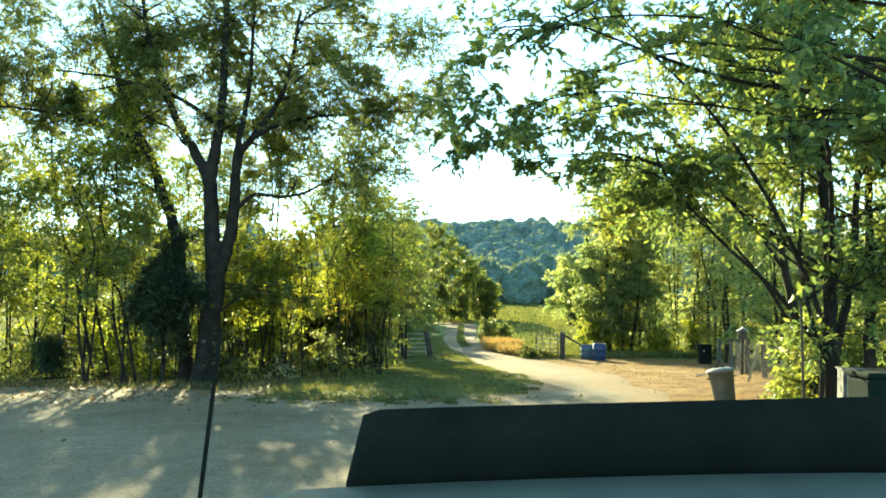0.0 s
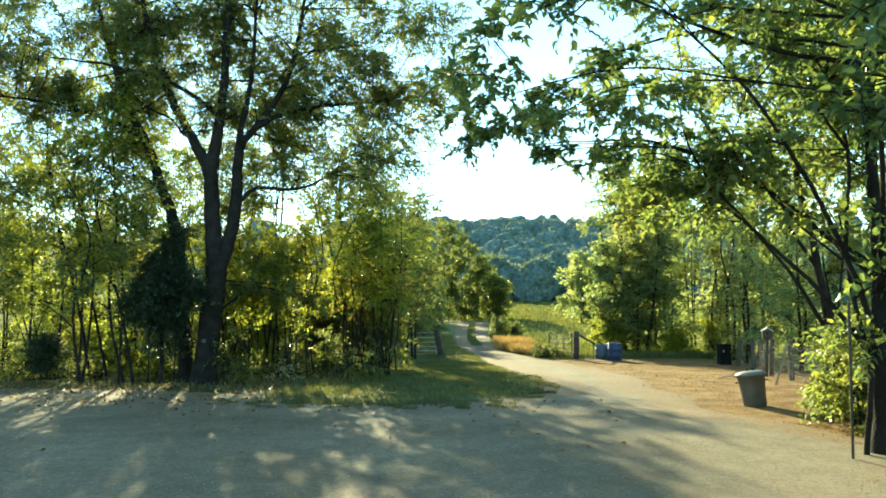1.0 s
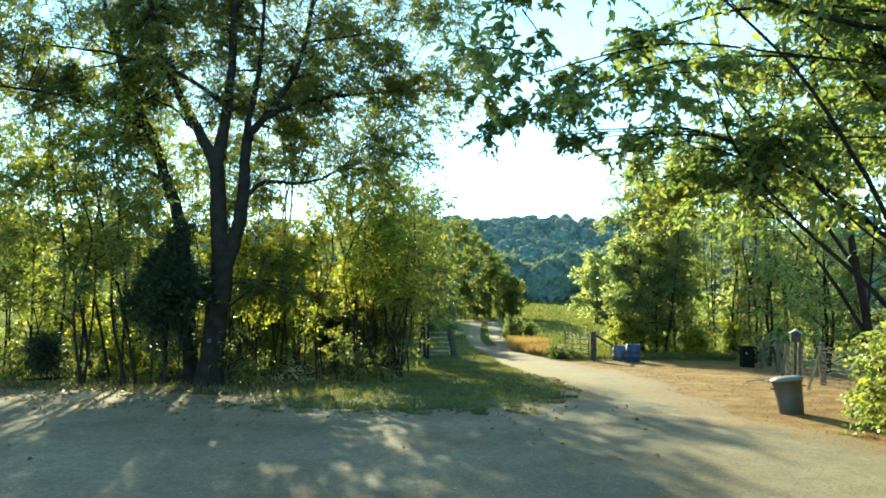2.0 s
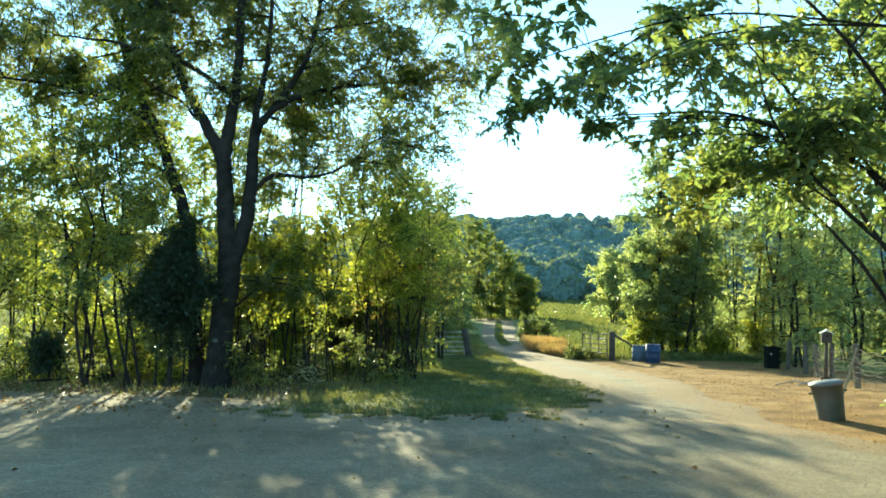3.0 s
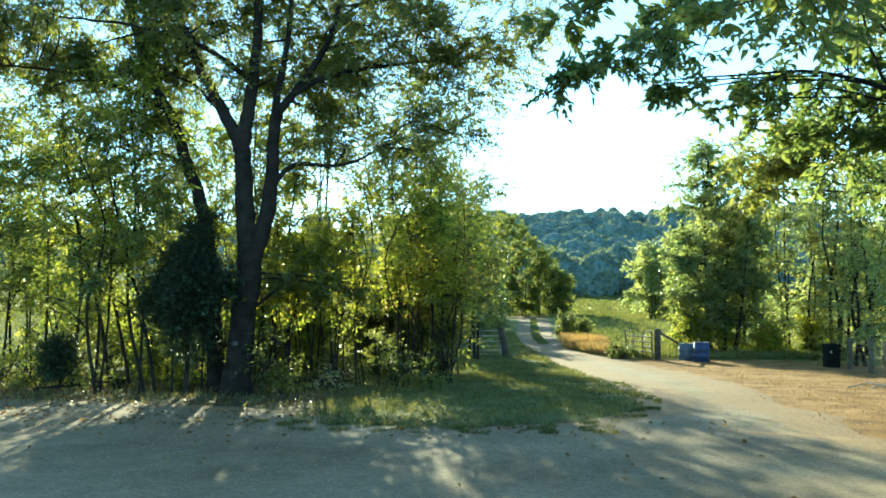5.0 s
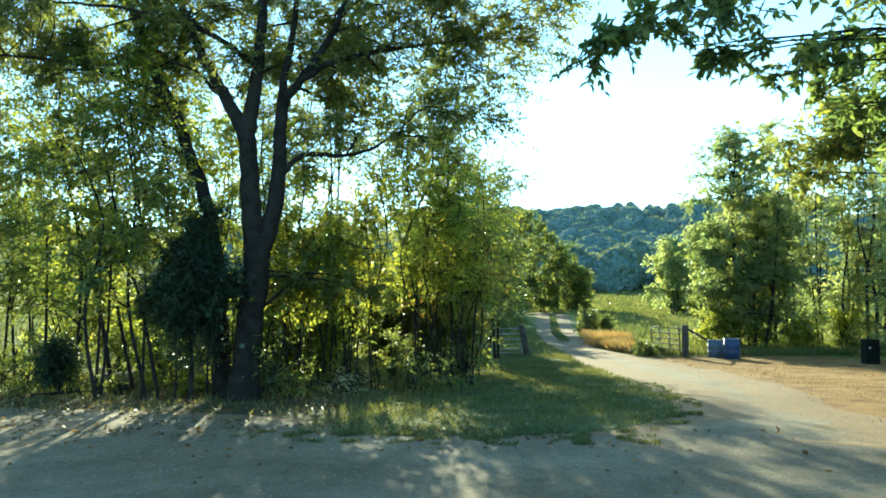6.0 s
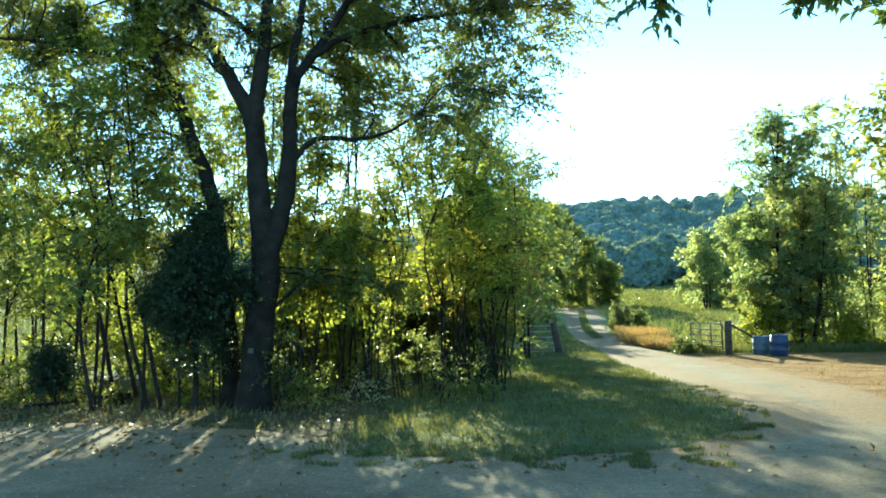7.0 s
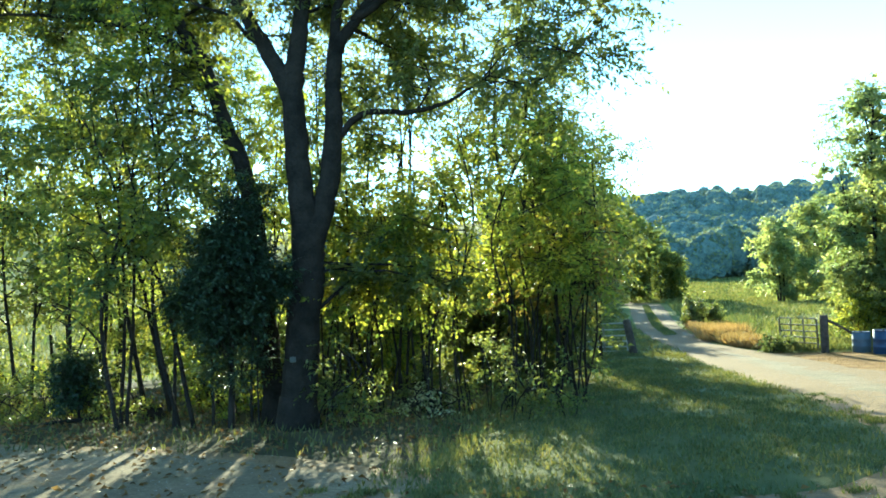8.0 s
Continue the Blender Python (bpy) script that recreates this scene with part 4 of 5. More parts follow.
blades("dry_grass", 3, strew(3, 7000, (4.0, 15, 13, 39.5), lambda x, y, r: x > between(y, ROAD)[1] + r.triangular(-1.1, 0.7, 0.3) and tufty(x, y, 0.7, r)), 0.045, 0.016, GRASS_DRY, "short straw-coloured dry grass on the verge")
blades("tall_dry_grass", 4, strew(4, 8500, (2.2, 5.4, 40.6, 56), lambda x, y, r: x > between(y, ROAD)[1] + 0.1 and x < 4.3 - (y - 41) * 0.1 + 0.4 * noise.noise((x, y, 3))), 0.46, 0.035, STRAW, "tall straw-coloured grass beside the track")
blades("straw_clump", 14, strew(14, 4200, (2.3, 4.8, 44, 50.5), lambda x, y, r: ((x - 3.35) / 1.1) ** 2 + ((y - 47.2) / 2.6) ** 2 < r.uniform(0.5, 1.1)), 0.62, 0.035, STRAW, "rounded clump of tall straw-coloured grass beside the track")
blades("meadow_grass", 5, strew(5, 40000, (2.5, 34, 42, 120), lambda x, y, r: x > between(y, ROAD)[1] + 0.4 and tufty(x, y, 0.15, r)), 0.42, 0.08, GRASS, "tall green meadow grass")
blades("bank_grass", 17, strew(17, 14000, (-5, 1.2, 39, 64), lambda x, y, r: x < between(y, ROAD)[0] + r.uniform(-0.3, 0.08)), 0.14, 0.025, GRASS_LAWN, "green grass along the edge of the track")
blades("track_grass", 16, strew(16, 5000, (-2, 5, 50, 97), lambda x, y, r: abs(x - sum(between(y, ROAD)) / 2) < 0.3), 0.14, 0.03, GRASS_LAWN, "short grass between the wheel tracks")
blades("far_meadow_grass", 15, strew(15, 36000, (-12, 62, 105, 215), lambda x, y, r: tufty(x, y, 0.06, r)), 0.5, 0.3, GRASS, "far green meadow grass")
blades("field_grass", 6, strew(6, 14000, (-40, -4, 30, 80), lambda x, y, r: tufty(x, y, 0.15, r)), 0.4, 0.07, GRASS, "green pasture grass behind the wood")
blades("fence_weeds", 7, strew(7, 9000, (3.6, 14, 39.2, 43), lambda x, y, r: tufty(x, y, 1.2, r) and x > between(y, ROAD)[1] + 0.5), 0.3, 0.03, GRASS, "dry weeds round the gate posts")


# ---- plain forms ----
def ring_solid(profile, sides=20):
    """A turned solid from (radius, height) pairs, bottom to top."""
    bm = bmesh.new()
    rings = [[bm.verts.new((r * math.cos(2 * math.pi * k / sides), r * math.sin(2 * math.pi * k / sides), z)) for k in range(sides)] for r, z in profile]
    for a, b in zip(rings, rings[1:]):
        for k in range(sides):
            f = bm.faces.new((a[k], a[(k + 1) % sides], b[(k + 1) % sides], b[k]))
            f.smooth = True
    bm.faces.new(rings[0][::-1])
    bm.faces.new(rings[-1])
    return bm


def box_solid(sx, sy, sz, at=(0, 0, 0), bevel=0.01, seed=None, rough=0.0):
    bm = bmesh.new()
    bmesh.ops.create_cube(bm, size=1)
    bmesh.ops.scale(bm, vec=(sx, sy, sz), verts=bm.verts)
    if bevel:
        bmesh.ops.bevel(bm, geom=bm.edges[:], offset=bevel, segments=2, affect="EDGES", profile=0.6)
    if seed is not None:
        r = random.Random(seed)
        for v in bm.verts:
            v.co += Vector((r.uniform(-rough, rough), r.uniform(-rough, rough), r.uniform(-rough, rough)))
    bmesh.ops.translate(bm, vec=at, verts=bm.verts)
    return bm


def rod_solid(points, radius, sides=8, thin=None):
    w = Wood()
    w.tube(np.array(points, float), radius, radius if thin is None else thin, sides)
    bm = bmesh.new()
    vs = [bm.verts.new(v) for v in w.v]
    for f in w.f:
        bm.faces.new([vs[i] for i in f])
    bm.faces.new([vs[i] for i in range(sides)][::-1])
    return bm


# Paler than GATE_STEEL: sun on the left gate's bars is put into the colour.
PALE_STEEL = surface("pale_gate_steel", [(0.35, (0.36, 0.36, 0.33)), (0.65, (0.52, 0.52, 0.48))], 5, 0.5, 60, 0.15, 0.005, 0.1)
GATE_STEEL = surface("dull_gate_steel", [(0.35, (0.075, 0.066, 0.042)), (0.65, (0.15, 0.132, 0.088))], 5, 0.55, 60, 0.2, 0.005, 0.2)
GALVANISED = surface("galvanised_steel", [(0.3, (0.28, 0.28, 0.26)), (0.7, (0.42, 0.42, 0.4))], 3, 0.5, 60, 0.1, 0.005, 0.6)
RUSTY = surface("rusty_tube", [(0.35, (0.15, 0.13, 0.1)), (0.65, (0.25, 0.22, 0.17))], 5, 0.7, 60, 0.2, 0.005, 0.2)
OLD_WOOD = surface("weathered_wood", [(0.3, (0.09, 0.075, 0.055)), (0.7, (0.19, 0.165, 0.125))], 6, 0.9, 45, 0.6, 0.01)
DARK_WOOD = surface("dark_post_wood", [(0.3, (0.06, 0.05, 0.04)), (0.7, (0.14, 0.12, 0.1))], 6, 0.9, 45, 0.6, 0.01)
WHITE_WOOD = surface("flaking_white_paint", [(0.3, (0.5, 0.49, 0.45)), (0.6, (0.75, 0.74, 0.7))], 5, 0.7, 50, 0.3, 0.005)
BLUE_PLASTIC = surface("faded_blue_plastic", [(0.3, (0.018, 0.045, 0.12)), (0.7, (0.035, 0.08, 0.19))], 4, 0.45, 60, 0.08, 0.004)
BLACK_PLASTIC = surface("black_plastic", [(0.3, (0.01, 0.012, 0.009)), (0.7, (0.018, 0.02, 0.015))], 4, 0.95, 80, 0.08, 0.003)
BIN_GREEN = surface("dull_bin_plastic", [(0.3, (0.09, 0.095, 0.075)), (0.7, (0.15, 0.15, 0.12))], 4, 0.6, 60, 0.15, 0.005)
BIN_LID = surface("bin_lid_plastic", [(0.3, (0.2, 0.2, 0.175)), (0.7, (0.32, 0.31, 0.28))], 4, 0.55, 60, 0.15, 0.005)
PAINT = surface("dull_vehicle_paint", [(0.35, (0.16, 0.19, 0.135)), (0.65, (0.22, 0.25, 0.18))], 2, 0.5, 90, 0.03, 0.002)
RUBBER = surface("tyre_rubber", [(0.3, (0.018, 0.018, 0.018)), (0.7, (0.035, 0.034, 0.032))], 6, 0.8, 60, 0.3, 0.004)
GLASS = surface("lamp_lens", [(0.3, (0.5, 0.5, 0.48)), (0.7, (0.65, 0.65, 0.62))], 4, 0.15, 60, 0.05, 0.002)


# ---- gate, fence and yard things ----
def farm_gate(at, turn, length, label, steel):
    """A tube gate hung at its origin, reaching along its own x."""
    root = thing("farm_gate", (at[0], at[1], ground_z(at[0], at[1])), label, "gate", "pair of farm gates")
    root.rotation_euler = (0, radians(1.0), radians(turn))
    h0, h1 = 0.16, 1.16
    gate_frame = part("gate_frame", rod_solid([(0.05, 0, h0), (0.05, 0, h1 - 0.06), (0.11, 0, h1), (length - 0.06, 0, h1), (length, 0, h1 - 0.06), (length, 0, h0 + 0.06), (length - 0.06, 0, h0), (0.06, 0, h0)], 0.033), steel, root)
    for k in range(1, 5):
        z = h0 + (h1 - h0) * (k / 5) ** 1.15
        part("bar", rod_solid([(0.05, 0, z), (length, 0, z)], 0.024), steel, root)
    for k in (0.34, 0.67):
        part("upright", box_solid(0.07, 0.02, h1 - h0, (length * k, 0.024, (h0 + h1) / 2), 0.005), RUSTY, root)
    for z in (0.3, 0.95):
        part("hinge", rod_solid([(-0.08, 0, z), (0.05, 0, z)], 0.02), GALVANISED, gate_frame)
    return root


def fence_post(at, height, radius, label, tilt=(0, 0), material=None, name="fence_post"):
    r = random.Random(at[0] * 7 + at[1])
    bm = ring_solid([(radius * 1.05, -0.1), (radius * 1.08, 0.0), (radius, height * 0.4), (radius * 0.98, height * 0.96), (radius * 0.8, height)], 10)
    for v in bm.verts:
        v.co.x += r.uniform(-1, 1) * radius * 0.12
        v.co.y += r.uniform(-1, 1) * radius * 0.12
    me = bpy.data.meshes.new(name)
    bm.to_mesh(me)
    bm.free()
    me.materials.append(material or OLD_WOOD)
    ob = new(name, me)
    ob.location = (at[0], at[1], ground_z(at[0], at[1]))
    ob.rotation_euler = (radians(tilt[0]), radians(tilt[1]), 0)
    return tagged(ob, label, "post", "fence posts")


farm_gate((-0.75, 40.0), 168, 2.6, "open tubular steel farm gate half hidden by shrubs, sunlight in its pale colour", PALE_STEEL)
fence_post((-0.6, 40.0), 1.3, 0.14, "stout leaning wooden gate post", (0, -9), DARK_WOOD)
farm_gate((5.45, 39.1), 112, 2.2, "rusty tubular steel farm gate swung open beside the track", GATE_STEEL)
fence_post((5.62, 39.0), 1.28, 0.125, "stout wooden gate post beside the open gate", (0, 0), DARK_WOOD)
brace = thing("fence_brace", (5.72, 39.05, ground_z(5.7, 39)), "slanting weathered rail bracing the gate post", "rail")
part("rail", rod_solid([(0, 0, 1.12), (0.55, 0.3, 0.83), (1.15, 0.55, 0.45)], 0.05, 7, 0.045), DARK_WOOD, brace)
part("stake", rod_solid([(1.15, 0.55, -0.05), (1.15, 0.55, 0.52)], 0.04, 7), OLD_WOOD, brace)


FADED_BLUE = surface("bleached_blue_plastic", [(0.3, (0.075, 0.125, 0.18)), (0.7, (0.13, 0.185, 0.24))], 4, 0.6, 60, 0.1, 0.004)


def drum(at, label, plastic, lean=0, wide=1.0, tall=0.92):
    root = thing("drum", (at[0], at[1], ground_z(at[0], at[1]) - 0.01), label, "drum", "blue drums")
    root.rotation_euler = (radians(lean), 0, radians(20))
    root.scale = (wide, wide, tall)
    part("body", ring_solid([(0.27, 0), (0.29, 0.03), (0.29, 0.28), (0.3, 0.3), (0.29, 0.32), (0.29, 0.56), (0.3, 0.58), (0.29, 0.6), (0.28, 0.84), (0.26, 0.87)], 24), plastic, root)
    rim = part("rim", ring_solid([(0.27, 0.862), (0.285, 0.875), (0.285, 0.9), (0.25, 0.9), (0.24, 0.88)], 24), plastic, root)
    part("bung", ring_solid([(0.03, 0.87), (0.03, 0.915)], 10), BLACK_PLASTIC, rim)
    return root


drum((6.78, 39.1), "short bleached grey-blue plastic drum standing by the fence", FADED_BLUE, 0, 1.0, 0.78)
drum((7.24, 38.4), "wide deep blue plastic drum standing by the fence", BLUE_PLASTIC, 2, 1.08, 0.88)

bin_thing = thing("dustbin", (5.9, 17.4, ground_z(5.9, 17.4) + 0.004), "dull grey-green dustbin with a pale lid, leaning slightly", "dustbin")
bin_thing.rotation_euler = (radians(-3), radians(-7), 0)
part("body", ring_solid([(0.2, 0), (0.215, 0.02), (0.235, 0.3), (0.262, 0.6), (0.272, 0.605), (0.272, 0.63)], 28), BIN_GREEN, bin_thing)
bin_lid = part("lid", ring_solid([(0.285, 0.615), (0.292, 0.63), (0.285, 0.655), (0.2, 0.69), (0.06, 0.7)], 28), BIN_LID, bin_thing, "pale domed lid")
part("lid_handle", rod_solid([(-0.07, 0, 0.69), (-0.05, 0, 0.735), (0.05, 0, 0.735), (0.07, 0, 0.69)], 0.014), BLACK_PLASTIC, bin_lid)
for sgn in (-1, 1):
    part("side_handle", rod_solid([(sgn * 0.26, -0.06, 0.5), (sgn * 0.3, -0.05, 0.49), (sgn * 0.3, 0.05, 0.49), (sgn * 0.26, 0.06, 0.5)], 0.011), BLACK_PLASTIC, bin_thing)

nest = thing("nest_box", (9.5, 26.4, ground_z(9.5, 26.4)), "small weathered white box on a wooden post", "nest box")
nest.rotation_euler = (0, radians(2), radians(-18))
part("post", ring_solid([(0.055, -0.1), (0.05, 0.6), (0.045, 1.15)], 10), DARK_WOOD, nest)
nest_body = part("box", box_solid(0.27, 0.3, 0.3, (0, 0, 1.29), 0.01), DARK_WOOD, nest)
for sgn in (-1, 1):
    roof = box_solid(0.22, 0.38, 0.025, (sgn * 0.095, 0, 0), 0.005)
    bmesh.ops.rotate(roof, verts=roof.verts, matrix=Matrix.Rotation(radians(sgn * 32), 3, "Y"))
    bmesh.ops.translate(roof, vec=(0, 0, 1.5), verts=roof.verts)
    part("roof", roof, WHITE_WOOD, nest_body, "pale sloping roof board")
part("entrance", rod_solid([(0, -0.145, 1.33), (0, -0.156, 1.33)], 0.03, 12), BLACK_PLASTIC, nest_body, "dark round entrance hole")

FENCE = [(11.55, 34.8), (11.1, 31.9), (10.4, 29.2), (9.72, 26.6), (9.3, 24.0), (8.9, 21.2), (8.5, 18.6)]
for k, (x, y) in enumerate(FENCE):
    fence_post((x, y), 1.12 + 0.05 * math.sin(k * 2.3), 0.075, "grey weathered wooden fence post", (3 * math.sin(k * 1.7), 4 * math.cos(k * 2.1)), OLD_WOOD)
WIRE = surface("weathered_wire", [(0.35, (0.17, 0.14, 0.1)), (0.65, (0.28, 0.24, 0.18))], 5, 0.9, 60, 0.1, 0.002)
wire_fence = thing("wire_fence", (0, 0, 0), "sagging woven wire fence strung between posts", "wire fence")
for q in range(9):
    pts = []
    for (x0, y0), (x1, y1) in zip(FENCE, FENCE[1:]):
        for s in np.linspace(0, 1, 17)[:-1]:
            x, y = x0 + (x1 - x0) * s, y0 + (y1 - y0) * s
            pts.append((x - 0.08, y, ground_z(x, y) + 0.1 + 0.115 * q - 0.09 * math.sin(math.pi * s) * (0.6 + 0.4 * math.sin(q * 3 + x0)) + 0.022 * math.sin(19 * s + q * 1.3)))
    part("wire", rod_solid(pts, 0.005, 4), WIRE, wire_fence)
for k in range(40):
    s = (k + 0.5) / 40 * (len(FENCE) - 1)
    i = int(s)
    x, y = [FENCE[i][c] + (FENCE[i + 1][c] - FENCE[i][c]) * (s - i) for c in (0, 1)]
    z = ground_z(x, y)
    part("stay_wire", rod_solid([(x - 0.08, y, z + 0.08), (x - 0.07, y, z + 0.55), (x - 0.08, y, z + 0.98)], 0.005, 3), WIRE, wire_fence)

STRIPPED = surface("stripped_pole_wood", [(0.3, (0.3, 0.235, 0.14)), (0.7, (0.45, 0.36, 0.22))], 6, 0.85, 45, 0.4, 0.005)
pole = thing("leaning_pole", (8.08, 22.0, ground_z(8.1, 22)), "pale stripped pole leaning against the wire fence", "pole")
part("pole", rod_solid([(0, 0, 0), (0.18, 0.05, 0.5), (0.36, 0.1, 1.05)], 0.035, 8, 0.026), STRIPPED, pole)

black_tub = thing("feed_box", (11.2, 35.5, ground_z(11.2, 35.5)), "black plastic feed box standing under the hedge", "box")
feed_body = part("body", box_solid(0.46, 0.5, 0.8, (0, 0, 0.4), 0.04), BLACK_PLASTIC, black_tub)
part("lid", box_solid(0.5, 0.54, 0.06, (0, 0, 0.825), 0.02), BLACK_PLASTIC, black_tub)
part("label_plate", box_solid(0.06, 0.01, 0.08, (-0.1, -0.253, 0.58), 0.002), PALE_STEEL, feed_body, "small pale plate")


# ---- clutter by the overhanging tree ----
BIN_DARK = surface("dark_green_plastic", [(0.3, (0.006, 0.016, 0.012)), (0.7, (0.012, 0.026, 0.02))], 4, 0.9, 60, 0.1, 0.004)
PALE_METAL = surface("stained_pale_enamel", [(0.38, (0.03, 0.03, 0.025)), (0.62, (0.19, 0.19, 0.17))], 9, 0.6, 40, 0.2, 0.005)
crate = thing("metal_cabinet", (5.86, 11.5, ground_z(5.86, 11.5) + 0.002), "old pale metal cabinet with two dark holes on legs", "cabinet")
crate.rotation_euler = (0, radians(2), radians(-14))
crate_body = part("body", box_solid(0.74, 0.4, 0.46, (0, 0, 0.9), 0.02, 3, 0.004), PALE_METAL, crate)
for dx in (-0.25, 0.02):
    oval = ring_solid([(0.05, 0), (0.05, 0.012), (0.045, 0.014)], 14)
    bmesh.ops.scale(oval, vec=(0.7, 1.6, 1), verts=oval.verts)
    bmesh.ops.rotate(oval, verts=oval.verts, matrix=Matrix.Rotation(radians(90), 3, "X"))
    bmesh.ops.translate(oval, vec=(dx, -0.195, 0.92), verts=oval.verts)
    part("hole", oval, BLACK_PLASTIC, crate_body, "dark oval hand hole")
part("top_rim", box_solid(0.78, 0.44, 0.03, (0, 0, 1.143), 0.008), PALE_METAL, crate)
for dx in (-0.33, 0.33):
    for dy in (-0.16, 0.16):
        part("leg", box_solid(0.04, 0.04, 0.68, (dx, dy, 0.34), 0.006), RUSTY, crate)
tub = thing("wheeled_bin", (5.5, 10.45, ground_z(5.5, 10.45) + 0.002), "dark green wheeled bin with a hinged lid", "bin")
part("body", box_solid(0.58, 0.6, 1.1, (0, 0, 0.58), 0.05), BIN_DARK, tub)
part("lid", box_solid(0.63, 0.66, 0.07, (0, 0, 1.165), 0.03), BIN_DARK, tub)
for dx in (-0.22, 0.22):
    w = ring_solid([(0.09, -0.025), (0.1, -0.015), (0.1, 0.015), (0.09, 0.025)], 18)
    bmesh.ops.rotate(w, verts=w.verts, matrix=Matrix.Rotation(radians(90), 3, "Y"))
    bmesh.ops.translate(w, vec=(dx, 0.3, 0.1), verts=w.verts)
    part("wheel", w, RUBBER, tub)
stake = thing("metal_stake", (5.2, 12.0, ground_z(5.2, 12.0)), "thin rusty metal fence stake", "stake")
part("shaft", box_solid(0.035, 0.012, 2.15, (0, 0, 1.0), 0.003), DARK_WOOD, stake)
part("flange", box_solid(0.012, 0.035, 2.15, (0, 0.018, 1.0), 0.003), DARK_WOOD, stake)

BLEACHED = surface("bleached_dead_wood", [(0.3, (0.3, 0.27, 0.22)), (0.7, (0.48, 0.44, 0.37))], 6, 0.9, 45, 0.5, 0.006)
for k, (x, y, turn, long) in enumerate([(8.0, 24.8, 12, 0.5), (8.5, 25.1, -20, 0.42), (8.25, 24.55, 38, 0.34), (8.75, 24.9, 75, 0.3), (8.35, 25.0, 140, 0.36)]):
    r = random.Random(60 + k)
    branch = thing("dead_branch", (x, y, ground_z(x, y) + 0.02), "crooked bleached dead branch lying on dry grass below the fence", "branch", "dead branches by the fence")
    branch.rotation_euler = (0, 0, radians(turn))
    line = [(long * (q / 3 - 1), r.uniform(-0.07, 0.07), 0.02 + (0.07 * r.random() if 0 < q < 6 else 0.0)) for q in range(7)]
    part("stick", rod_solid(line, 0.019, 7, 0.006), BLEACHED, branch)
    for q in (2, 4, 5):
        x0, y0, z0 = line[q]
        side = r.choice((-1, 1))
        part("twig", rod_solid([(x0, y0, z0), (x0 + 0.08, y0 + side * 0.07, z0 + 0.05), (x0 + 0.12, y0 + side * r.uniform(0.12, 0.22), z0 + r.uniform(0.02, 0.14))], 0.009, 5, 0.003), BLEACHED, branch)

# ---- small things by the oak ----
OLD_TAG = surface("weathered_tag", [(0.3, (0.075, 0.075, 0.062)), (0.7, (0.13, 0.13, 0.11))], 30, 0.8, 90, 0.3, 0.004)
tag_plate = thing("trunk_tag", (-6.22, 21.56, 1.05), "small grey weathered tag nailed to the oak trunk", "tag")
part("plate", box_solid(0.1, 0.012, 0.085, (0, 0, 0), 0.004), OLD_TAG, tag_plate)
part("nail", ring_solid([(0.006, -0.05), (0.006, 0.05)], 8), RUSTY, tag_plate)
# Bright glints on the weeds are put into a near-white leaf colour.
GLINT_LEAF = leaf_material("glint_weed_leaf", (0.3, 0.33, 0.2), (0.42, 0.44, 0.3), (0.55, 0.55, 0.42), 0.4, 0.8, 0.4)
for k, (x, y) in enumerate([(-4.42, 22.7), (-4.2, 22.9), (-4.75, 23.2)]):
    random_tree("pale_weed", 470 + k, (x, y), 0.55, 0.3, GLINT_LEAF, "low weed, leaf glints put into its pale colour", "weed", "pale weeds", 0.0, 0.2, 4, 0.008, 2, branches=3, twigs=3, per=4, twig=0.2, length=0.07, width=0.04)

# ---- wood floor things ----
stump = thing("tree_stump", (-9.5, 23.1, ground_z(-9.5, 23.1)), "dark rotting tree stump among leaf litter", "stump")
bm = ring_solid([(0.28, -0.1), (0.22, 0.03), (0.15, 0.12), (0.13, 0.2), (0.1, 0.26), (0.04, 0.24)], 16)
for v in bm.verts:
    v.co *= 1 + 0.3 * noise.noise(v.co * 7)
part("body", bm, BARK, stump)
log = thing("fallen_log", (-10.3, 22.2, ground_z(-10.3, 22.2)), "thin fallen branch lying on the woodland floor", "log")
part("body", rod_solid([(-0.7, -0.1, 0.05), (-0.2, 0.05, 0.09), (0.4, 0.1, 0.13), (0.9, 0.3, 0.2)], 0.04, 8, 0.02), BARK, log)
part("stub", rod_solid([(0.1, 0.08, 0.1), (0.2, 0.0, 0.35), (0.35, -0.05, 0.5)], 0.025, 6, 0.012), BARK, log)

DEAD_LEAF = leaf_material("dead_leaves", (0.1, 0.06, 0.025), (0.18, 0.115, 0.055), (0.27, 0.19, 0.105), 0.2, 0.8, 0.05)


def fallen_leaves():
    rng = np.random.default_rng(77)
    spots = strew(8, 5000, (-15, 3, 12, 30), lambda x, y, r: (x < -3 or y < 18) and r.random() < 0.02 + 0.95 * step(15.5, 19, y) and noise.noise((x * 0.5, y * 0.5, 3)) > r.uniform(-0.5, 0.5))
    pos = np.array([(x, y, ground_z(x, y) + 0.045) for x, y in spots])
    n = len(pos)
    along = np.column_stack([rng.normal(size=n), rng.normal(size=n), rng.normal(size=n) * 0.25])
    tagged(leaves_object("fallen_leaves", rng, pos, along, 0.09, 0.055, DEAD_LEAF, None), "dry brown fallen leaves strewn over gravel", "fallen leaves", kind="stuff")


fallen_leaves()
STONE = surface("gravel_stone", [(0.3, (0.34, 0.3, 0.24)), (0.7, (0.52, 0.47, 0.39))], 9, 0.9, 50, 0.2, 0.003)


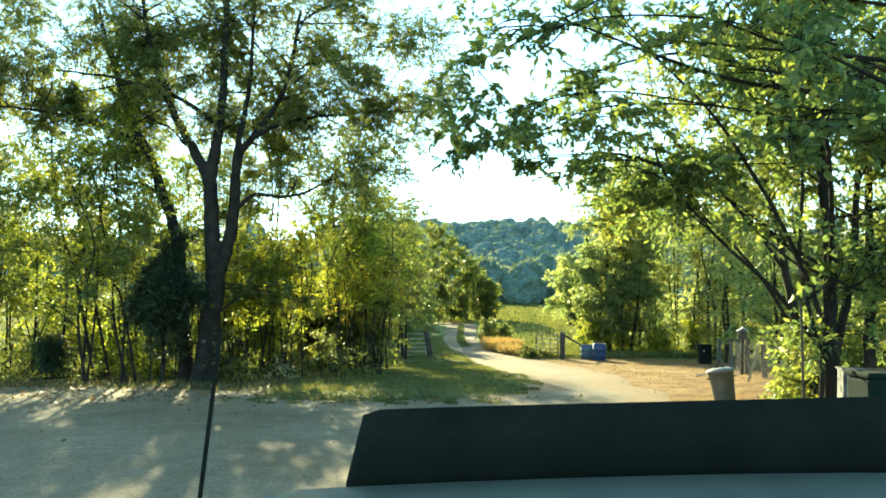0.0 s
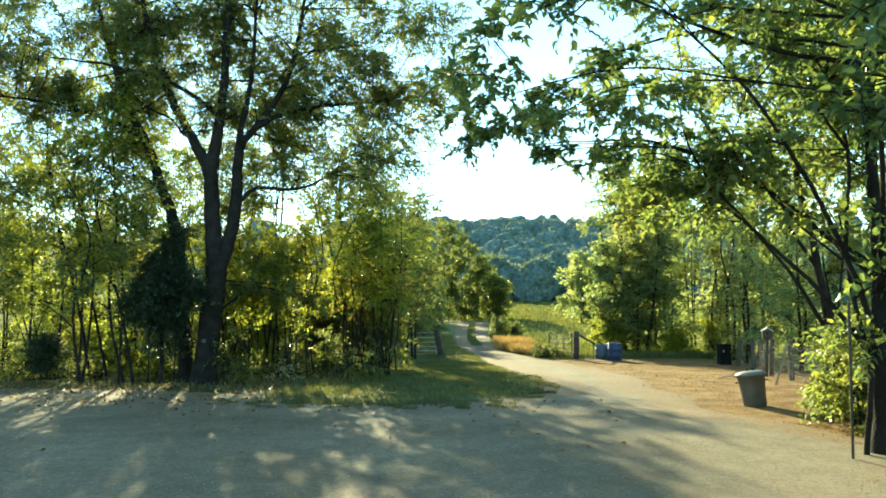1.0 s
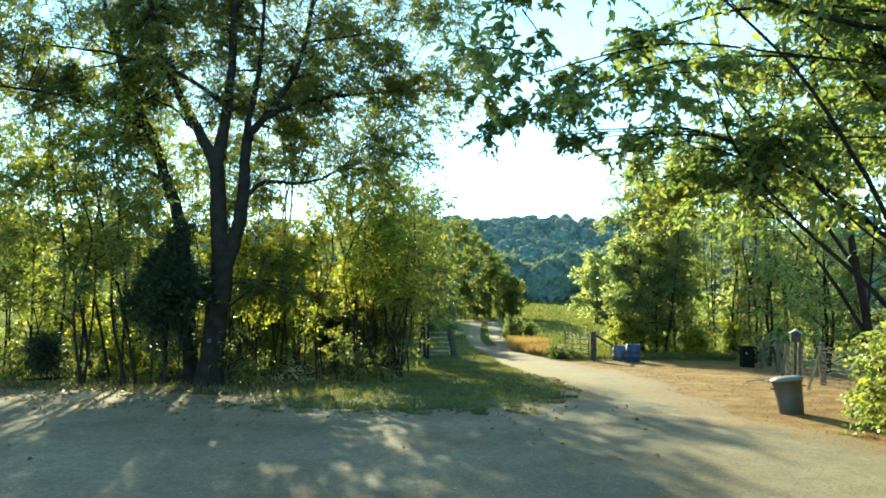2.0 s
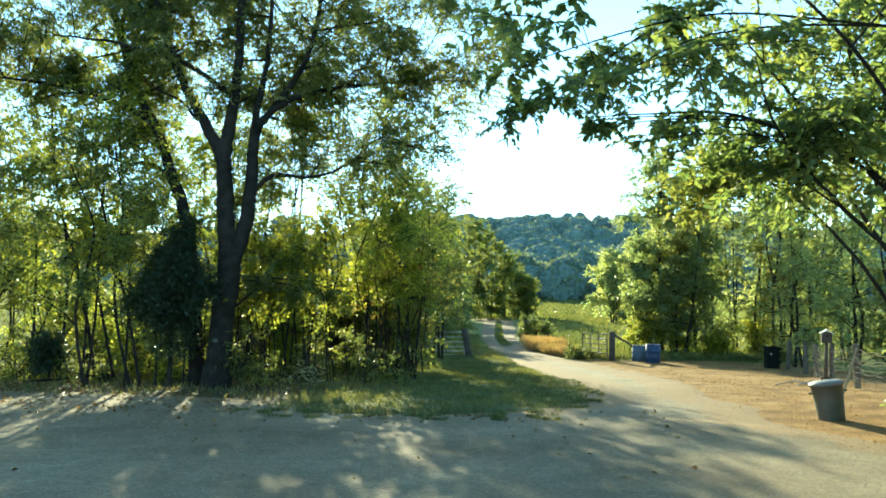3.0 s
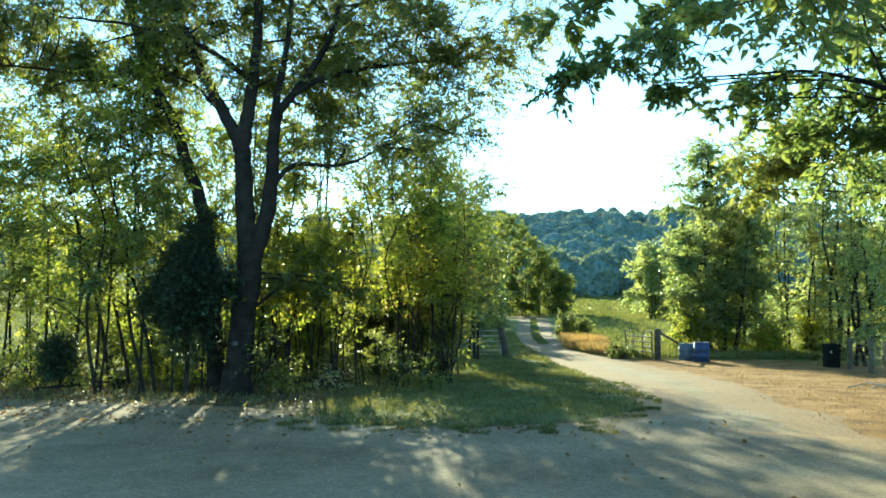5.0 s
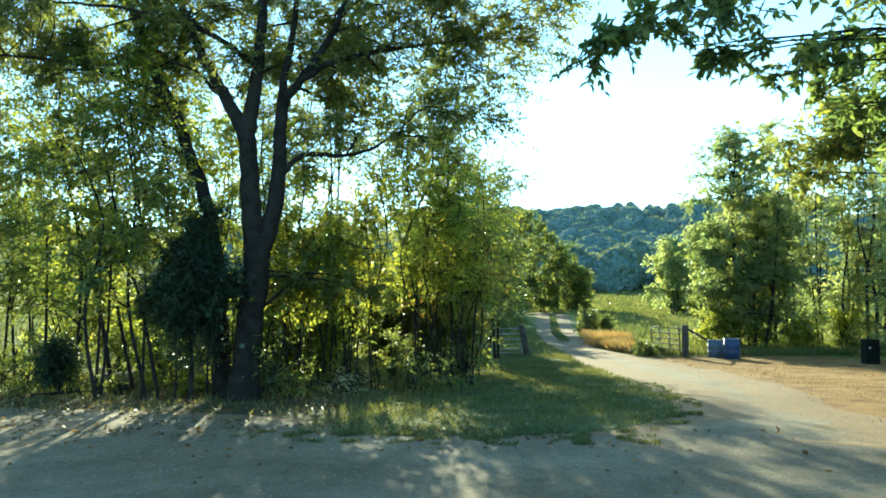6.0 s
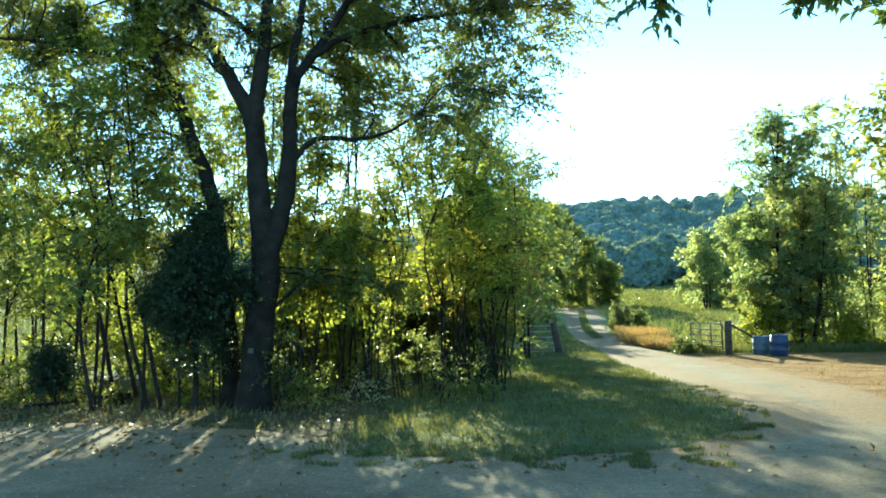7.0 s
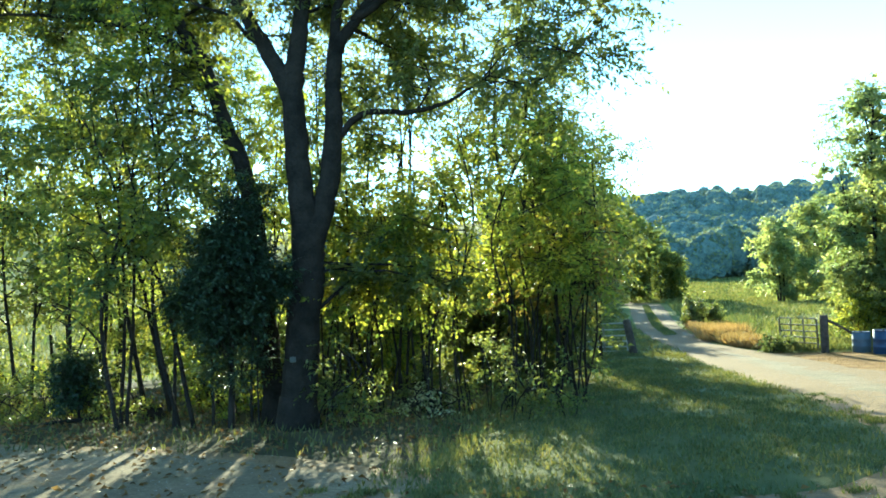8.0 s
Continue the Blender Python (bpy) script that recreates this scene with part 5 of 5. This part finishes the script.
def pebbles():
    rng = np.random.default_rng(5)
    spots = strew(9, 9000, (-12, 6, 6, 34), lambda x, y, r: (between(min(y, 20), LOT)[0] < x < between(min(y, 20), LOT)[1] and y < 20) or (y > 16.6 and between(y, ROAD)[0] - 0.2 < x < between(y, ROAD)[1] + 0.2))
    oct_v = np.array([(1, 0, 0), (0, 1, 0), (-1, 0, 0), (0, -1, 0), (0, 0, 0.45), (0, 0, -0.4)])
    oct_f = [(0, 1, 4), (1, 2, 4), (2, 3, 4), (3, 0, 4), (1, 0, 5), (2, 1, 5), (3, 2, 5), (0, 3, 5)]
    v, f = [], []
    for x, y in spots:
        size = rng.uniform(0.005, 0.013)
        base, z = len(v), ground_z(x, y) + 0.036
        a = rng.uniform(0, 6.28)
        for q in oct_v * size * rng.uniform(0.7, 1.3, (6, 3)):
            v.append((x + q[0] * math.cos(a) - q[1] * math.sin(a), y + q[0] * math.sin(a) + q[1] * math.cos(a), z + q[2]))
        f += [tuple(base + i for i in t) for t in oct_f]
    tagged(mesh_object("loose_stones", v, f, STONE), "small pale loose stones on the gravel", "stones", kind="stuff")


pebbles()

# ---- the vehicle whose hood is in view at the start ----
truck = thing("truck", (0.45, 1.0, 0.0), "dull grey-green truck front with a black hood deflector", "truck")
ROLL = Matrix.Rotation(radians(-1.35), 3, "Y")


def hood_solid():
    bm = bmesh.new()
    nx, ny = 24, 12
    grid = []
    for j in range(ny + 1):
        row = []
        for i in range(nx + 1):
            u, w = i / nx, j / ny
            x = -0.93 + 1.95 * u
            y = -0.45 + 1.42 * w
            edge = max(0, abs(x) - 0.78) / 0.22
            z = 1.678 + 0.02 * (1 - x * x) - 0.16 * edge ** 2.2 - 0.04 * (max(0, w - 0.93) / 0.07) ** 2
            row.append(bm.verts.new((x, y, z)))
        grid.append(row)
    for j in range(ny):
        for i in range(nx):
            bm.faces.new((grid[j][i], grid[j][i + 1], grid[j + 1][i + 1], grid[j + 1][i])).smooth = True
    bmesh.ops.solidify(bm, geom=bm.faces[:], thickness=0.03)
    bmesh.ops.rotate(bm, verts=bm.verts, matrix=ROLL, cent=(-0.67, 0, 1.66))
    return bm


def deflector_solid():
    """A dark upright lip along the front of the hood, its ends cut slanting and rounded."""
    bm = bmesh.new()
    rows = []
    n = 40
    for k in range(n + 1):
        u = k / n
        x = -0.672 + 1.62 * u
        end = min(u, 1 - u) * 1.62
        top = 1.846 - 0.16 * max(0, 1 - end / 0.05) ** 1.6
        lean = 0.03 * (1 - ((u - 0.5) * 2) ** 4)
        rows.append([bm.verts.new((x, 0.9 + lean + dy, z)) for dy, z in ((0, 1.64), (0.012, (1.665 + top) / 2), (0.03, top), (0.045, top - 0.006), (0.03, 1.64))])
    for a, b in zip(rows, rows[1:]):
        for q in range(5):
            f = bm.faces.new((a[q], b[q], b[(q + 1) % 5], a[(q + 1) % 5]))
            f.smooth = q in (0, 1)
    bm.faces.new(rows[0])
    bm.faces.new(rows[-1][::-1])
    bmesh.ops.rotate(bm, verts=bm.verts, matrix=ROLL, cent=(-0.67, 0, 1.66))
    return bm


part("hood", hood_solid(), PAINT, truck, "dull grey-green painted hood")
part("deflector", deflector_solid(), BLACK_PLASTIC, truck, "smoked black hood deflector")
part("antenna", rod_solid([(-1.01, 0.86, 1.42), (-0.995, 0.88, 1.66), (-0.96, 0.9, 2.03)], 0.006, 8, 0.005), BLACK_PLASTIC, truck, "thin black whip antenna")
for sgn in (-1, 1):
    part("fender", box_solid(0.2, 1.4, 0.5, (sgn * 0.93, 0.26, 1.22), 0.06), PAINT, truck)
    part("headlight", box_solid(0.26, 0.06, 0.2, (sgn * 0.68, 0.955, 1.2), 0.03), GLASS, truck)
    wheel = thing("wheel", (sgn * 0.86, 0.25, 0.4), "", "")
    wheel.parent = truck
    tyre = ring_solid([(0.27, -0.12), (0.37, -0.12), (0.4, -0.08), (0.4, 0.08), (0.37, 0.12), (0.27, 0.12)], 32)
    bmesh.ops.rotate(tyre, verts=tyre.verts, matrix=Matrix.Rotation(radians(90), 3, "Y"))
    part("tyre", tyre, RUBBER, wheel)
    rim = ring_solid([(0.1, -0.125), (0.25, -0.125), (0.27, -0.1), (0.27, 0.1), (0.25, 0.125), (0.1, 0.125)], 24)
    bmesh.ops.rotate(rim, verts=rim.verts, matrix=Matrix.Rotation(radians(90), 3, "Y"))
    part("rim", rim, GALVANISED, wheel)
part("engine_block", box_solid(1.5, 1.3, 0.95, (0, 0.22, 1.05), 0.05), BLACK_PLASTIC, truck)
part("grille", box_solid(1.1, 0.05, 0.42, (0, 0.93, 1.2), 0.02), BLACK_PLASTIC, truck)
part("bumper", box_solid(1.9, 0.16, 0.26, (0, 1.0, 0.72), 0.05), GALVANISED, truck)
